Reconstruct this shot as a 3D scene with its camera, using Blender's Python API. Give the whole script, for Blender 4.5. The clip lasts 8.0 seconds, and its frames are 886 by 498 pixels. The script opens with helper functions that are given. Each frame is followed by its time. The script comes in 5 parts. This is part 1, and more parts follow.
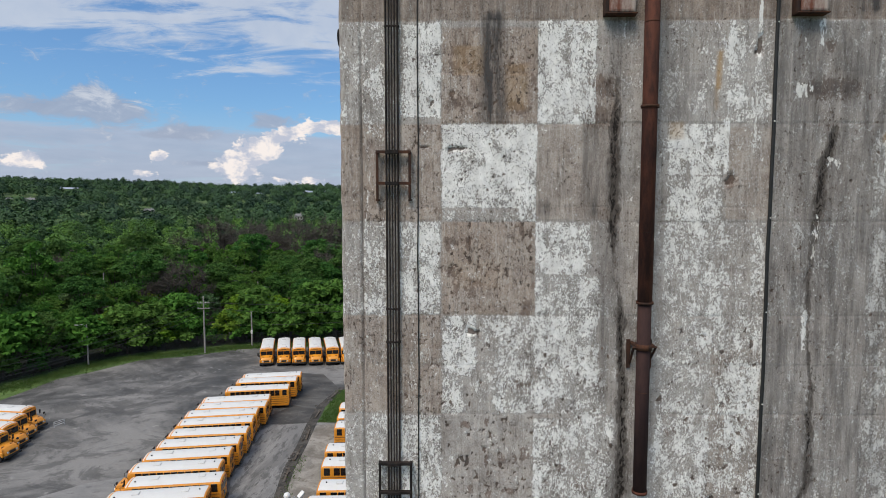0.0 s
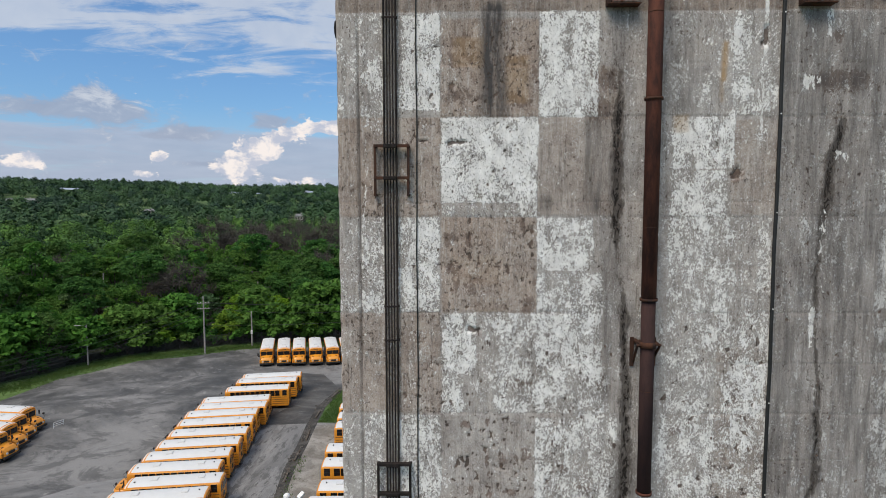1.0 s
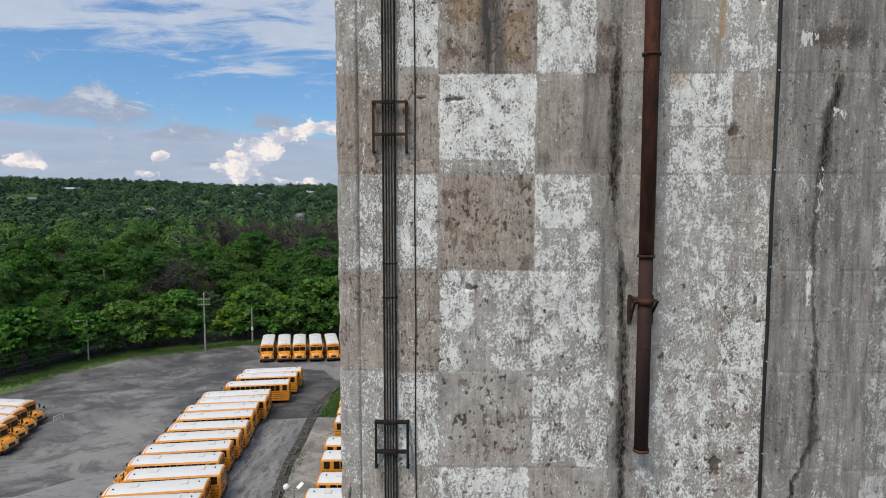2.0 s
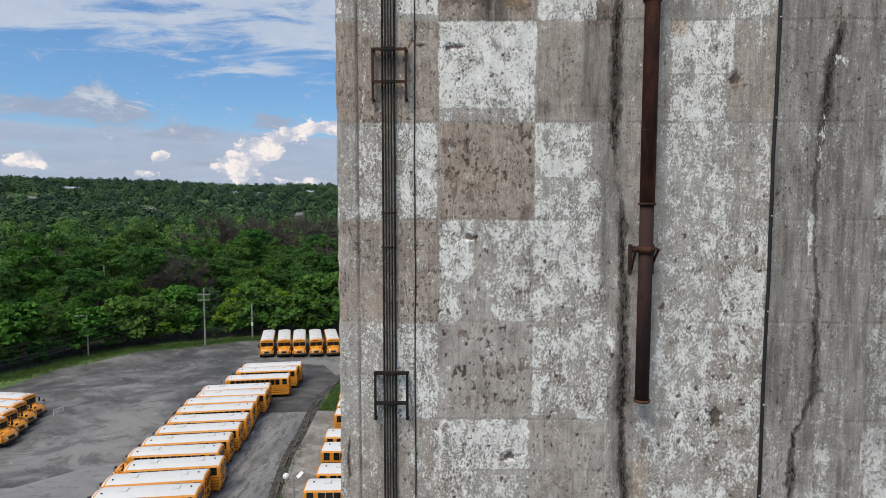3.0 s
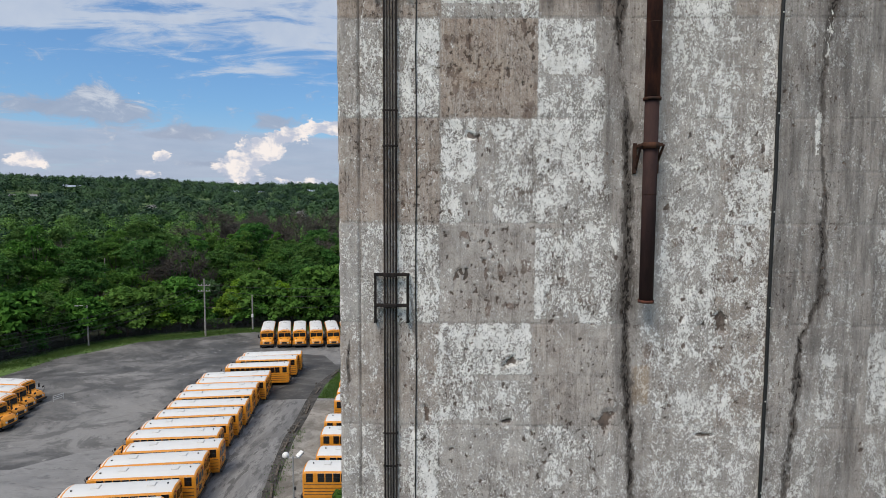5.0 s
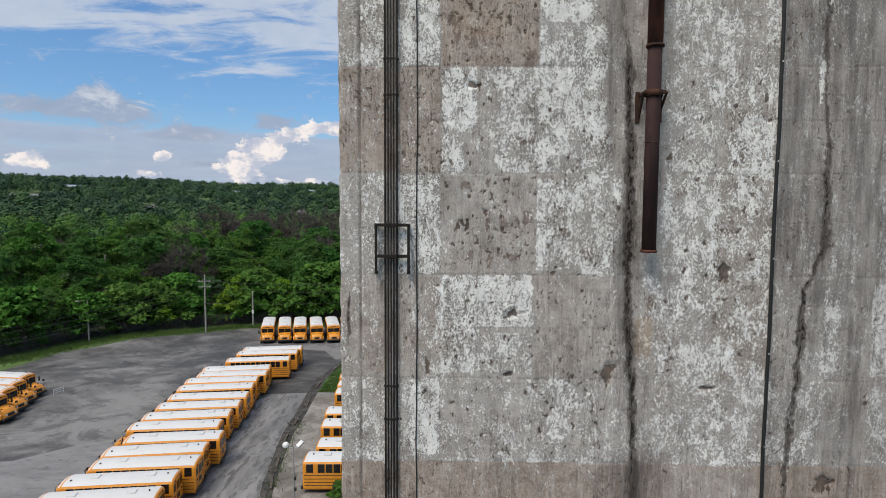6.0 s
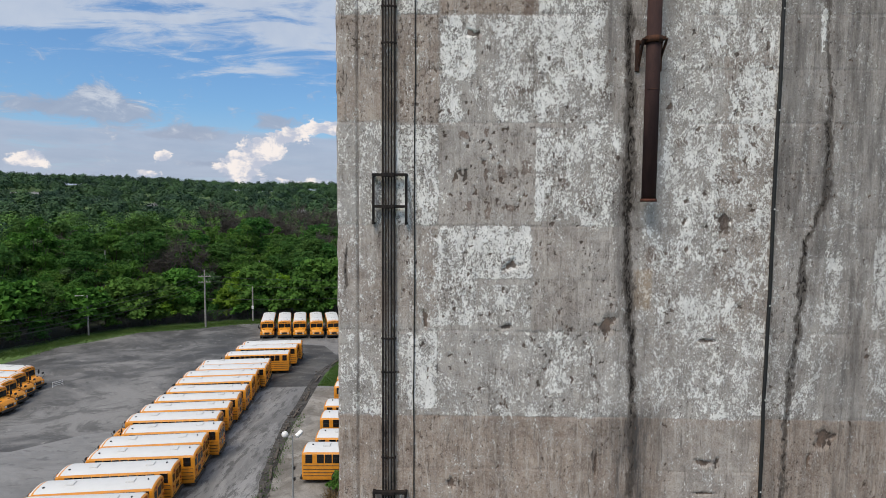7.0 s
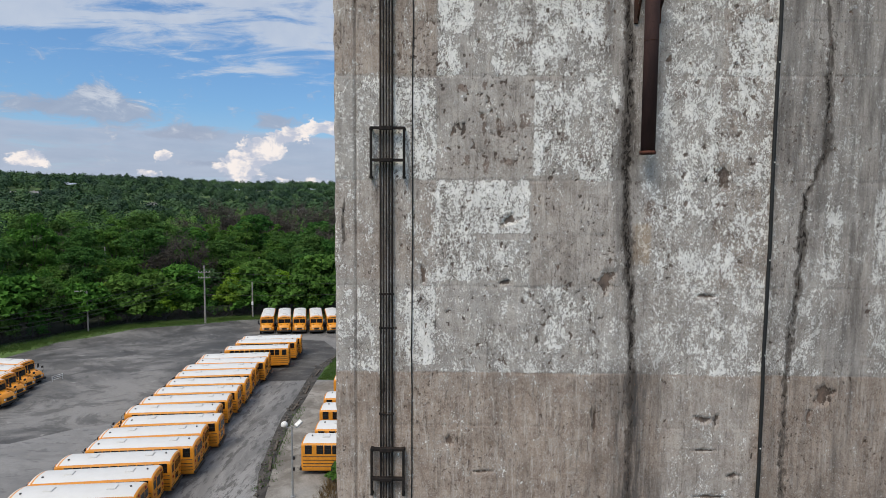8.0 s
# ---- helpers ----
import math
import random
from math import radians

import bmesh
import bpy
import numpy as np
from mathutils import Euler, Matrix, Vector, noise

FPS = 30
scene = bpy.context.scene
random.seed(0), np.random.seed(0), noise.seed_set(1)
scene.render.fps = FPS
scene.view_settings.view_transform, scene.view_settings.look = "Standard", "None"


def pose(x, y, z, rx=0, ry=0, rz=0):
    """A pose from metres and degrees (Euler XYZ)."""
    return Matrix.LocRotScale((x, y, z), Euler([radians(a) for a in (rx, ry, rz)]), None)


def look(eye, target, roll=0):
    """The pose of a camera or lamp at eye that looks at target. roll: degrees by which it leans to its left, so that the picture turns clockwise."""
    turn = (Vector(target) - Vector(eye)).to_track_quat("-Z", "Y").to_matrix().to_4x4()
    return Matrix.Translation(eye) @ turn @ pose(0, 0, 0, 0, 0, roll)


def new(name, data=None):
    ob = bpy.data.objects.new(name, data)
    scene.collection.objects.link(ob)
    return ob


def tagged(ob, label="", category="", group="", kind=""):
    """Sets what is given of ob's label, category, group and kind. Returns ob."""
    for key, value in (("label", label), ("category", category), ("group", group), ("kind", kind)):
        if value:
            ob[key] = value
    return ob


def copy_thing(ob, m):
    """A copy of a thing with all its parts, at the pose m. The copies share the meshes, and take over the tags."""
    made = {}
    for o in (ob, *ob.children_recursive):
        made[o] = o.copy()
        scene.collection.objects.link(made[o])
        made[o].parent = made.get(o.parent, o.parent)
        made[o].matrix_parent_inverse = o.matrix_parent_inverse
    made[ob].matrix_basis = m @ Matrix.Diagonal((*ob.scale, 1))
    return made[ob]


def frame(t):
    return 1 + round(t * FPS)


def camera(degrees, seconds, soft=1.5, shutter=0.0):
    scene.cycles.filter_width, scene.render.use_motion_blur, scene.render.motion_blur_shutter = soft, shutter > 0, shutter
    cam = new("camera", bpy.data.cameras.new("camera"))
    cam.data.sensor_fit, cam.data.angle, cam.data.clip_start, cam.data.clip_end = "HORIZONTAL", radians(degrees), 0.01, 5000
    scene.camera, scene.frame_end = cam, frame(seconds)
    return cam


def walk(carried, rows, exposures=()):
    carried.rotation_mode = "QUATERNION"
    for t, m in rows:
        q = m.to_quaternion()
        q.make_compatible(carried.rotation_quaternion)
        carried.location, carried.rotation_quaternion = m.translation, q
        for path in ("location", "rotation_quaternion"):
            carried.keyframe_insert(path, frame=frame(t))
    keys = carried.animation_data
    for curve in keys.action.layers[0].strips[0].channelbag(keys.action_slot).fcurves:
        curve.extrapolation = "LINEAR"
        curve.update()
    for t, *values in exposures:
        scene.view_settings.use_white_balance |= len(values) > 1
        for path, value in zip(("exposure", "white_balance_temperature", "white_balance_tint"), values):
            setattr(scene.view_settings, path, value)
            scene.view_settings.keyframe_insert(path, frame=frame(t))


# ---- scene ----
cam = camera(73.7, 8.0, 0.9)
# seconds, eye, target, roll
PATH = [
    (0.0, (-0.012, -0.136, 29.624), (-0.043, 1.857, 29.464), 0.0),
    (0.5, (-0.031, 0.050, 29.644), (-0.062, 2.044, 29.486), -0.1),
    (1.0, (-0.001, 0.078, 29.538), (-0.033, 2.072, 29.378), -0.1),
    (1.5, (0.034, 0.042, 29.202), (0.000, 2.036, 29.044), 0.0),
    (3.0, (0.057, -0.009, 27.907), (0.022, 1.985, 27.749), 0.05),
    (3.5, (0.052, 0.010, 27.468), (0.017, 2.003, 27.310), 0.1),
    (4.0, (0.061, 0.018, 27.021), (0.024, 2.012, 26.865), 0.1),
    (4.5, (0.056, 0.010, 26.582), (0.020, 2.003, 26.426), 0.2),
    (6.0, (0.043, 0.023, 25.278), (0.004, 2.016, 25.124), 0.3),
    (6.5, (0.063, 0.047, 24.844), (0.024, 2.041, 24.690), 0.3),
    (7.0, (0.088, 0.049, 24.420), (0.048, 2.043, 24.266), 0.4),
    (7.5, (0.112, 0.054, 24.003), (0.072, 2.047, 23.849), 0.4),
    (8.0, (0.127, 0.050, 23.637), (0.087, 2.044, 23.482), 0.4),
]
walk(cam, [(t, look(eye, target, roll)) for t, eye, target, roll in PATH], [(0.0, 0.0), (8.0, 0.0)])


# ---------------------------------------------------------------- node helpers
def put(socket, value):
    """Link a socket or set a plain value."""
    if isinstance(value, bpy.types.NodeSocket):
        socket.id_data.links.new(value, socket)
    elif isinstance(value, (tuple, list)) and len(value) == 3 and socket.type == "RGBA":
        socket.default_value = (*value, 1)
    else:
        socket.default_value = value


def calc(nt, op, a, b=0.0, c=0.0, clamp=False):
    n = nt.nodes.new("ShaderNodeMath")
    n.operation, n.use_clamp = op, clamp
    put(n.inputs[0], a)
    put(n.inputs[1], b)
    put(n.inputs[2], c)
    return n.outputs[0]


def blend(nt, fac, a, b, mode="MIX"):
    n = nt.nodes.new("ShaderNodeMix")
    n.data_type, n.blend_type, n.clamp_factor = "RGBA", mode, True
    put(n.inputs[0], fac)
    put(n.inputs[6], a)
    put(n.inputs[7], b)
    return n.outputs[2]


def fuzz(nt, vec, scale, detail=4.0, rough=0.55, warp=0.0):
    n = nt.nodes.new("ShaderNodeTexNoise")
    put(n.inputs["Vector"], vec)
    put(n.inputs["Scale"], scale)
    put(n.inputs["Detail"], detail)
    put(n.inputs["Roughness"], rough)
    put(n.inputs["Distortion"], warp)
    return n.outputs["Fac"]


def ease(nt, x, lo, hi, a=0.0, b=1.0):
    n = nt.nodes.new("ShaderNodeMapRange")
    n.interpolation_type = "SMOOTHSTEP"
    for i, v in enumerate((x, lo, hi, a, b)):
        put(n.inputs[i], v)
    return n.outputs[0]


def spread(nt, vec, scale, loc=(0, 0, 0)):
    n = nt.nodes.new("ShaderNodeMapping")
    put(n.inputs["Vector"], vec)
    n.inputs["Scale"].default_value = scale
    n.inputs["Location"].default_value = loc
    return n.outputs[0]


def given(nt, name):
    n = nt.nodes.new("ShaderNodeAttribute")
    n.attribute_name = name
    return n.outputs["Fac"]


def where(nt):
    return nt.nodes.new("ShaderNodeTexCoord").outputs["Object"]


def chance(nt):
    return nt.nodes.new("ShaderNodeObjectInfo").outputs["Random"]


def island(nt):
    return nt.nodes.new("ShaderNodeNewGeometry").outputs["Random Per Island"]


def material(name):
    m = bpy.data.materials.new(name)
    m.use_nodes = True
    nt = m.node_tree
    return m, nt, nt.nodes["Principled BSDF"]


def bump(nt, bsdf, height, strength=0.5, distance=0.02):
    n = nt.nodes.new("ShaderNodeBump")
    put(n.inputs["Height"], height)
    n.inputs["Strength"].default_value, n.inputs["Distance"].default_value = strength, distance
    put(bsdf.inputs["Normal"], n.outputs[0])


# ---------------------------------------------------------------- sky and sun
SUN_HEIGHT, SUN_FROM = 56.0, (-0.52, -0.78)
sun = new("sun", bpy.data.lights.new("sun", "SUN"))
sun.data.energy, sun.data.angle, sun.data.color = 3.0, radians(32), (1.0, 0.90, 0.76)
sun.matrix_world = look((SUN_FROM[0] * 100, SUN_FROM[1] * 100, math.tan(radians(SUN_HEIGHT)) * 100 * math.hypot(*SUN_FROM)), (0, 0, 0))

world = bpy.data.worlds.new("sky")
scene.world = world
world.use_nodes = True


def build_sky(nt):
    sky = nt.nodes.new("ShaderNodeTexSky")
    sky.sky_type, sky.sun_disc = "NISHITA", False
    sky.sun_elevation, sky.sun_rotation = radians(SUN_HEIGHT), math.atan2(SUN_FROM[0], SUN_FROM[1])
    sky.dust_density, sky.ozone_density = 1.2, 2.0
    way = nt.nodes.new("ShaderNodeTexCoord").outputs["Generated"]
    split = nt.nodes.new("ShaderNodeSeparateXYZ")
    put(split.inputs[0], way)
    x, y, z = split.outputs
    turn = calc(nt, "MULTIPLY", calc(nt, "ARCTAN2", x, y), 57.3)
    rise = calc(nt, "MULTIPLY", calc(nt, "ARCSINE", z), 57.3)
    flat = nt.nodes.new("ShaderNodeCombineXYZ")
    put(flat.inputs[0], turn)
    put(flat.inputs[1], rise)
    plane = flat.outputs[0]

    def lump(az, el, wide, high):
        a = calc(nt, "DIVIDE", calc(nt, "SUBTRACT", turn, az), wide)
        b = calc(nt, "DIVIDE", calc(nt, "SUBTRACT", rise, el), high)
        r = calc(nt, "ADD", calc(nt, "MULTIPLY", a, a), calc(nt, "MULTIPLY", b, b))
        return calc(nt, "EXPONENT", calc(nt, "MULTIPLY", r, -1.0))

    def total(items):
        out = items[0]
        for i in items[1:]:
            out = calc(nt, "ADD", out, i)
        return out

    colour = blend(nt, 1.0, sky.outputs[0], (0.88, 1.22, 1.52), "MULTIPLY")
    # pale haze over the horizon
    colour = blend(nt, ease(nt, rise, 9.0, -1.0, 0.0, 0.8), colour, (5.3, 6.2, 7.8))
    # thin streaked cloud high up, all round
    over = calc(nt, "ADD", calc(nt, "MAXIMUM", z, 0.0), 0.10)
    ceiling = nt.nodes.new("ShaderNodeCombineXYZ")
    put(ceiling.inputs[0], calc(nt, "DIVIDE", x, over))
    put(ceiling.inputs[1], calc(nt, "DIVIDE", y, over))
    streak = fuzz(nt, spread(nt, ceiling.outputs[0], (0.9, 1.6, 1)), 2.3, 10, 0.64, 0.5)
    reach = total([ease(nt, rise, 8.5, 16.5, -0.18, 0.10), calc(nt, "MULTIPLY", lump(-36, 14.0, 6, 1.6), 0.16), calc(nt, "MULTIPLY", lump(-18, 12.1, 3.2, 0.7), 0.2)])
    veil = ease(nt, calc(nt, "ADD", streak, reach), 0.44, 0.64)
    colour = blend(nt, calc(nt, "MULTIPLY", veil, 0.78), colour, blend(nt, fuzz(nt, plane, 0.35, 5), (5.0, 5.8, 7.3), (7.8, 8.1, 8.5)))
    # grey layered bank low down
    bank = fuzz(nt, spread(nt, plane, (0.11, 0.62, 1)), 1.0, 9, 0.62, 0.5)
    low = total([calc(nt, "MULTIPLY", lump(-25, 5.6, 7, 0.8), 0.16), calc(nt, "MULTIPLY", lump(-22, 3.3, 4, 0.5), 0.20), ease(nt, rise, 7.8, 5.0, -0.22, 0.17)])
    layer = ease(nt, calc(nt, "ADD", bank, low), 0.44, 0.66)
    colour = blend(nt, calc(nt, "MULTIPLY", layer, 0.82), colour, blend(nt, fuzz(nt, spread(nt, plane, (0.2, 0.9, 1), (3, 1, 0)), 1.0, 6), (3.3, 4.0, 5.5), (5.6, 6.1, 7.4)))
    # dark flat-bottomed heaps with pale crests
    rag = fuzz(nt, spread(nt, plane, (0.42, 0.85, 1), (4.2, 1.5, 0)), 1.0, 11, 0.64, 0.45)
    dull = total([calc(nt, "MULTIPLY", lump(-29.6, 7.6, 2.6, 1.2), 0.46), calc(nt, "MULTIPLY", lump(-34.6, 7.5, 3.4, 0.75), 0.44), calc(nt, "MULTIPLY", lump(-31.4, 8.7, 1.3, 1.0), 0.42),
                  calc(nt, "MULTIPLY", lump(-17.0, 7.3, 2.0, 0.8), 0.40), calc(nt, "MULTIPLY", lump(-24.0, 6.3, 2.4, 0.55), 0.34), calc(nt, "MULTIPLY", lump(-22.3, 3.4, 2.2, 0.28), 0.36), calc(nt, "MULTIPLY", lump(-25.3, 5.7, 3.0, 0.4), 0.32)])
    thick = calc(nt, "ADD", rag, dull)
    crest = ease(nt, calc(nt, "ADD", total([calc(nt, "MULTIPLY", lump(-31.2, 8.8, 1.6, 1.1), 0.6), calc(nt, "MULTIPLY", lump(-27.0, 8.3, 2.4, 0.6), 0.5)]), calc(nt, "MULTIPLY", calc(nt, "SUBTRACT", rag, 0.5), 2.6)), 0.15, 0.75)
    colour = blend(nt, calc(nt, "MULTIPLY", ease(nt, thick, 0.56, 0.82), 0.88), colour, blend(nt, crest, blend(nt, rag, (2.9, 3.5, 4.9), (4.8, 5.5, 6.8)), (6.7, 7.0, 7.7)))
    # heaped white clouds
    heap = fuzz(nt, spread(nt, plane, (0.62, 0.80, 1)), 1.0, 11, 0.66, 0.25)
    heaps = total([calc(nt, "MULTIPLY", lump(-19.8, 3.0, 2.2, 1.5), 0.52), calc(nt, "MULTIPLY", lump(-17.6, 5.0, 1.9, 1.2), 0.50), calc(nt, "MULTIPLY", lump(-15.4, 6.2, 1.3, 0.8), 0.46),
                   calc(nt, "MULTIPLY", lump(-11.0, 6.9, 3.2, 0.75), 0.56), calc(nt, "MULTIPLY", lump(-35.8, 3.3, 2.0, 0.65), 0.50),
                   calc(nt, "MULTIPLY", lump(-26.3, 3.9, 0.8, 0.6), 0.44), calc(nt, "MULTIPLY", lump(-27.6, 2.4, 1.2, 0.4), 0.36), calc(nt, "MULTIPLY", lump(-14.0, 1.9, 2.4, 0.5), 0.36)])
    puffs = ease(nt, calc(nt, "ADD", heap, heaps), 0.70, 0.80)
    shade = ease(nt, fuzz(nt, spread(nt, plane, (0.62, 0.80, 1), (0.16, -0.28, 0)), 1.0, 9, 0.62, 0.25), 0.40, 0.60)
    colour = blend(nt, puffs, colour, blend(nt, shade, (5.6, 6.0, 7.2), (10.2, 9.4, 9.0)))
    ground = nt.nodes["Background"]
    put(ground.inputs["Color"], colour)
    ground.inputs["Strength"].default_value = 0.092


build_sky(world.node_tree)
# ---------------------------------------------------------------- materials
def concrete_material():
    """Old board-marked concrete with flaking white paint, soot and rust-brown weathering."""
    m, nt, b = material("weathered_concrete")
    o = where(nt)
    paint, warm, grime, pit, rust = given(nt, "paint"), given(nt, "warm"), given(nt, "grime"), given(nt, "pit"), given(nt, "rust")
    gap, blot, salt = given(nt, "gap"), given(nt, "blot"), given(nt, "salt")
    broad = fuzz(nt, o, 0.9, 6, 0.6)
    mid = fuzz(nt, o, 5.0, 9, 0.7)
    fine = fuzz(nt, o, 42.0, 5, 0.75)
    rain = calc(nt, "ADD", calc(nt, "MULTIPLY", fuzz(nt, spread(nt, o, (7.0, 1.0, 0.7)), 1.0, 9, 0.70), 0.72), calc(nt, "MULTIPLY", mid, 0.28))
    thin = fuzz(nt, spread(nt, o, (17.0, 1.0, 1.3)), 1.0, 9, 0.76)
    thin2 = fuzz(nt, spread(nt, o, (15.0, 1.0, 1.5), (7, 0, 3)), 1.0, 9, 0.78)
    grey = blend(nt, ease(nt, mid, 0.32, 0.68), (0.315, 0.296, 0.280), (0.54, 0.515, 0.490))
    brown = blend(nt, ease(nt, mid, 0.32, 0.68), (0.245, 0.180, 0.142), (0.465, 0.375, 0.308))
    base = blend(nt, calc(nt, "ADD", warm, calc(nt, "MULTIPLY", calc(nt, "SUBTRACT", broad, 0.5), 1.0), clamp=True), grey, brown)
    base = blend(nt, ease(nt, rain, 0.48, 0.70, 0.0, 0.55), base, (0.135, 0.115, 0.102))
    base = blend(nt, ease(nt, thin, 0.51, 0.63, 0.0, 0.62), base, (0.56, 0.505, 0.455))
    base = blend(nt, ease(nt, thin2, 0.52, 0.66, 0.0, 0.72), base, (0.120, 0.095, 0.080))
    base = blend(nt, ease(nt, fine, 0.54, 0.63, 0.0, 0.55), base, (0.105, 0.088, 0.078))
    base = blend(nt, ease(nt, fine, 0.47, 0.38, 0.0, 0.60), base, (0.52, 0.50, 0.475))
    cloud = fuzz(nt, spread(nt, o, (1.7, 1.0, 1.0), (2, 0, 9)), 1.0, 7, 0.66)
    base = blend(nt, ease(nt, cloud, 0.50, 0.68, 0.0, 0.36), base, blend(nt, warm, (0.15, 0.142, 0.136), (0.145, 0.108, 0.085)))
    base = blend(nt, ease(nt, cloud, 0.46, 0.32, 0.0, 0.30), base, blend(nt, warm, (0.54, 0.53, 0.51), (0.56, 0.48, 0.41)))
    # brown blotches where the skin has gone
    ragged = fuzz(nt, spread(nt, o, (13.0, 13.0, 7.0), (1, 0, 2)), 1.0, 9, 0.74, 0.4)
    skin = ease(nt, calc(nt, "ADD", blot, calc(nt, "MULTIPLY", calc(nt, "SUBTRACT", ragged, 0.5), 3.3)), 0.40, 0.56)
    base = blend(nt, calc(nt, "MULTIPLY", skin, 0.85), base, blend(nt, ease(nt, mid, 0.35, 0.65), (0.105, 0.074, 0.060), (0.22, 0.160, 0.130)))
    # flaking paint
    flake = fuzz(nt, spread(nt, o, (27.0, 27.0, 19.0)), 1.0, 6, 0.72, 0.5)
    patch = fuzz(nt, spread(nt, o, (5.2, 5.2, 3.2)), 1.0, 7, 0.66, 0.3)
    chip = calc(nt, "ADD", calc(nt, "ADD", calc(nt, "MULTIPLY", flake, 0.46), calc(nt, "MULTIPLY", fine, 0.17)), calc(nt, "MULTIPLY", patch, 0.37))
    need = calc(nt, "SUBTRACT", 0.594, calc(nt, "MULTIPLY", paint, 0.142))
    over = calc(nt, "SUBTRACT", chip, need)
    speck = fuzz(nt, spread(nt, o, (48.0, 48.0, 34.0), (6, 0, 4)), 1.0, 3, 0.6, 0.3)
    speck2 = fuzz(nt, spread(nt, o, (44.0, 44.0, 30.0), (1, 0, 8)), 1.0, 3, 0.6, 0.3)
    gone = ease(nt, calc(nt, "ADD", speck, calc(nt, "MULTIPLY", calc(nt, "SUBTRACT", patch, 0.5), -0.35)), 0.605, 0.63)
    left = calc(nt, "MULTIPLY", ease(nt, calc(nt, "ADD", speck2, calc(nt, "MULTIPLY", over, 0.55)), 0.60, 0.63), ease(nt, paint, 0.10, 0.4))
    coat = calc(nt, "MAXIMUM", calc(nt, "MULTIPLY", ease(nt, over, -0.002, 0.005), calc(nt, "SUBTRACT", 1.0, gone)), left)
    wash = calc(nt, "MULTIPLY", ease(nt, over, -0.10, 0.02), 0.24)
    white = blend(nt, ease(nt, mid, 0.34, 0.66), (0.72, 0.70, 0.67), (0.92, 0.90, 0.865))
    white = blend(nt, ease(nt, rain, 0.5, 0.72, 0.0, 0.35), white, (0.36, 0.35, 0.335))
    base = blend(nt, wash, base, (0.52, 0.50, 0.475))
    # shadow outline of the paint flakes, painted as darker colour along their broken edges
    lip = calc(nt, "MULTIPLY", calc(nt, "MAXIMUM", ease(nt, over, -0.030, -0.006), gone), ease(nt, paint, 0.25, 0.6, 0.0, 0.55))
    base = blend(nt, lip, base, (0.15, 0.135, 0.122))
    base = blend(nt, coat, base, white)
    base = blend(nt, calc(nt, "MULTIPLY", rust, ease(nt, rain, 0.35, 0.6, 0.5, 1.0)), base, (0.42, 0.25, 0.09))
    # soot and wet streaks, and the broad darker areas of the wall
    soot = calc(nt, "MULTIPLY", grime, calc(nt, "ADD", 0.40, calc(nt, "MULTIPLY", ease(nt, rain, 0.38, 0.60), 1.0)), clamp=True)
    base = blend(nt, soot, base, (0.070, 0.064, 0.062))
    # cracks, their broken flanks black with soot
    torn = fuzz(nt, spread(nt, o, (17.0, 17.0, 6.0), (5, 0, 1)), 1.0, 9, 0.74, 0.9)
    split = calc(nt, "ADD", gap, calc(nt, "MULTIPLY", calc(nt, "SUBTRACT", torn, 0.5), 2.6))
    base = blend(nt, calc(nt, "MULTIPLY", ease(nt, split, 0.26, 0.56), 0.70), base, (0.085, 0.070, 0.060))
    base = blend(nt, ease(nt, split, 0.76, 0.94), base, (0.020, 0.016, 0.014))
    # white lime runs
    lime = ease(nt, calc(nt, "ADD", salt, calc(nt, "MULTIPLY", calc(nt, "SUBTRACT", torn, 0.5), 3.4)), 0.62, 0.74)
    base = blend(nt, calc(nt, "MULTIPLY", lime, 0.92), base, (0.80, 0.785, 0.75))
    chips = fuzz(nt, spread(nt, o, (21.0, 21.0, 14.0), (3, 0, 5)), 1.0, 8, 0.74, 0.4)
    holes = ease(nt, calc(nt, "ADD", pit, calc(nt, "MULTIPLY", calc(nt, "SUBTRACT", chips, 0.5), 2.2)), 0.45, 0.51)
    # small blow holes in drifts
    cells = nt.nodes.new("ShaderNodeTexVoronoi")
    put(cells.inputs["Vector"], spread(nt, o, (17.0, 17.0, 15.0)))
    cells.inputs["Scale"].default_value = 1.0
    pin = calc(nt, "LESS_THAN", cells.outputs["Distance"], calc(nt, "MULTIPLY", ease(nt, calc(nt, "ADD", broad, calc(nt, "MULTIPLY", chips, 0.9)), 0.96, 1.20), 0.34))
    holes = calc(nt, "MAXIMUM", holes, calc(nt, "MULTIPLY", pin, 0.8))
    base = blend(nt, calc(nt, "MULTIPLY", holes, 0.88), base, blend(nt, ease(nt, patch, 0.35, 0.65), (0.050, 0.037, 0.031), (0.155, 0.105, 0.080)))
    put(b.inputs["Base Color"], base)
    put(b.inputs["Roughness"], ease(nt, mid, 0.2, 0.8, 0.82, 0.97))
    b.inputs["Specular IOR Level"].default_value = 0.25
    relief = calc(nt, "ADD", calc(nt, "ADD", calc(nt, "MULTIPLY", coat, 0.4), calc(nt, "MULTIPLY", fine, 0.5)), calc(nt, "SUBTRACT", calc(nt, "MULTIPLY", mid, 0.8), calc(nt, "MAXIMUM", holes, ease(nt, split, 0.5, 0.9))))
    bump(nt, b, relief, 0.7, 0.02)
    return m


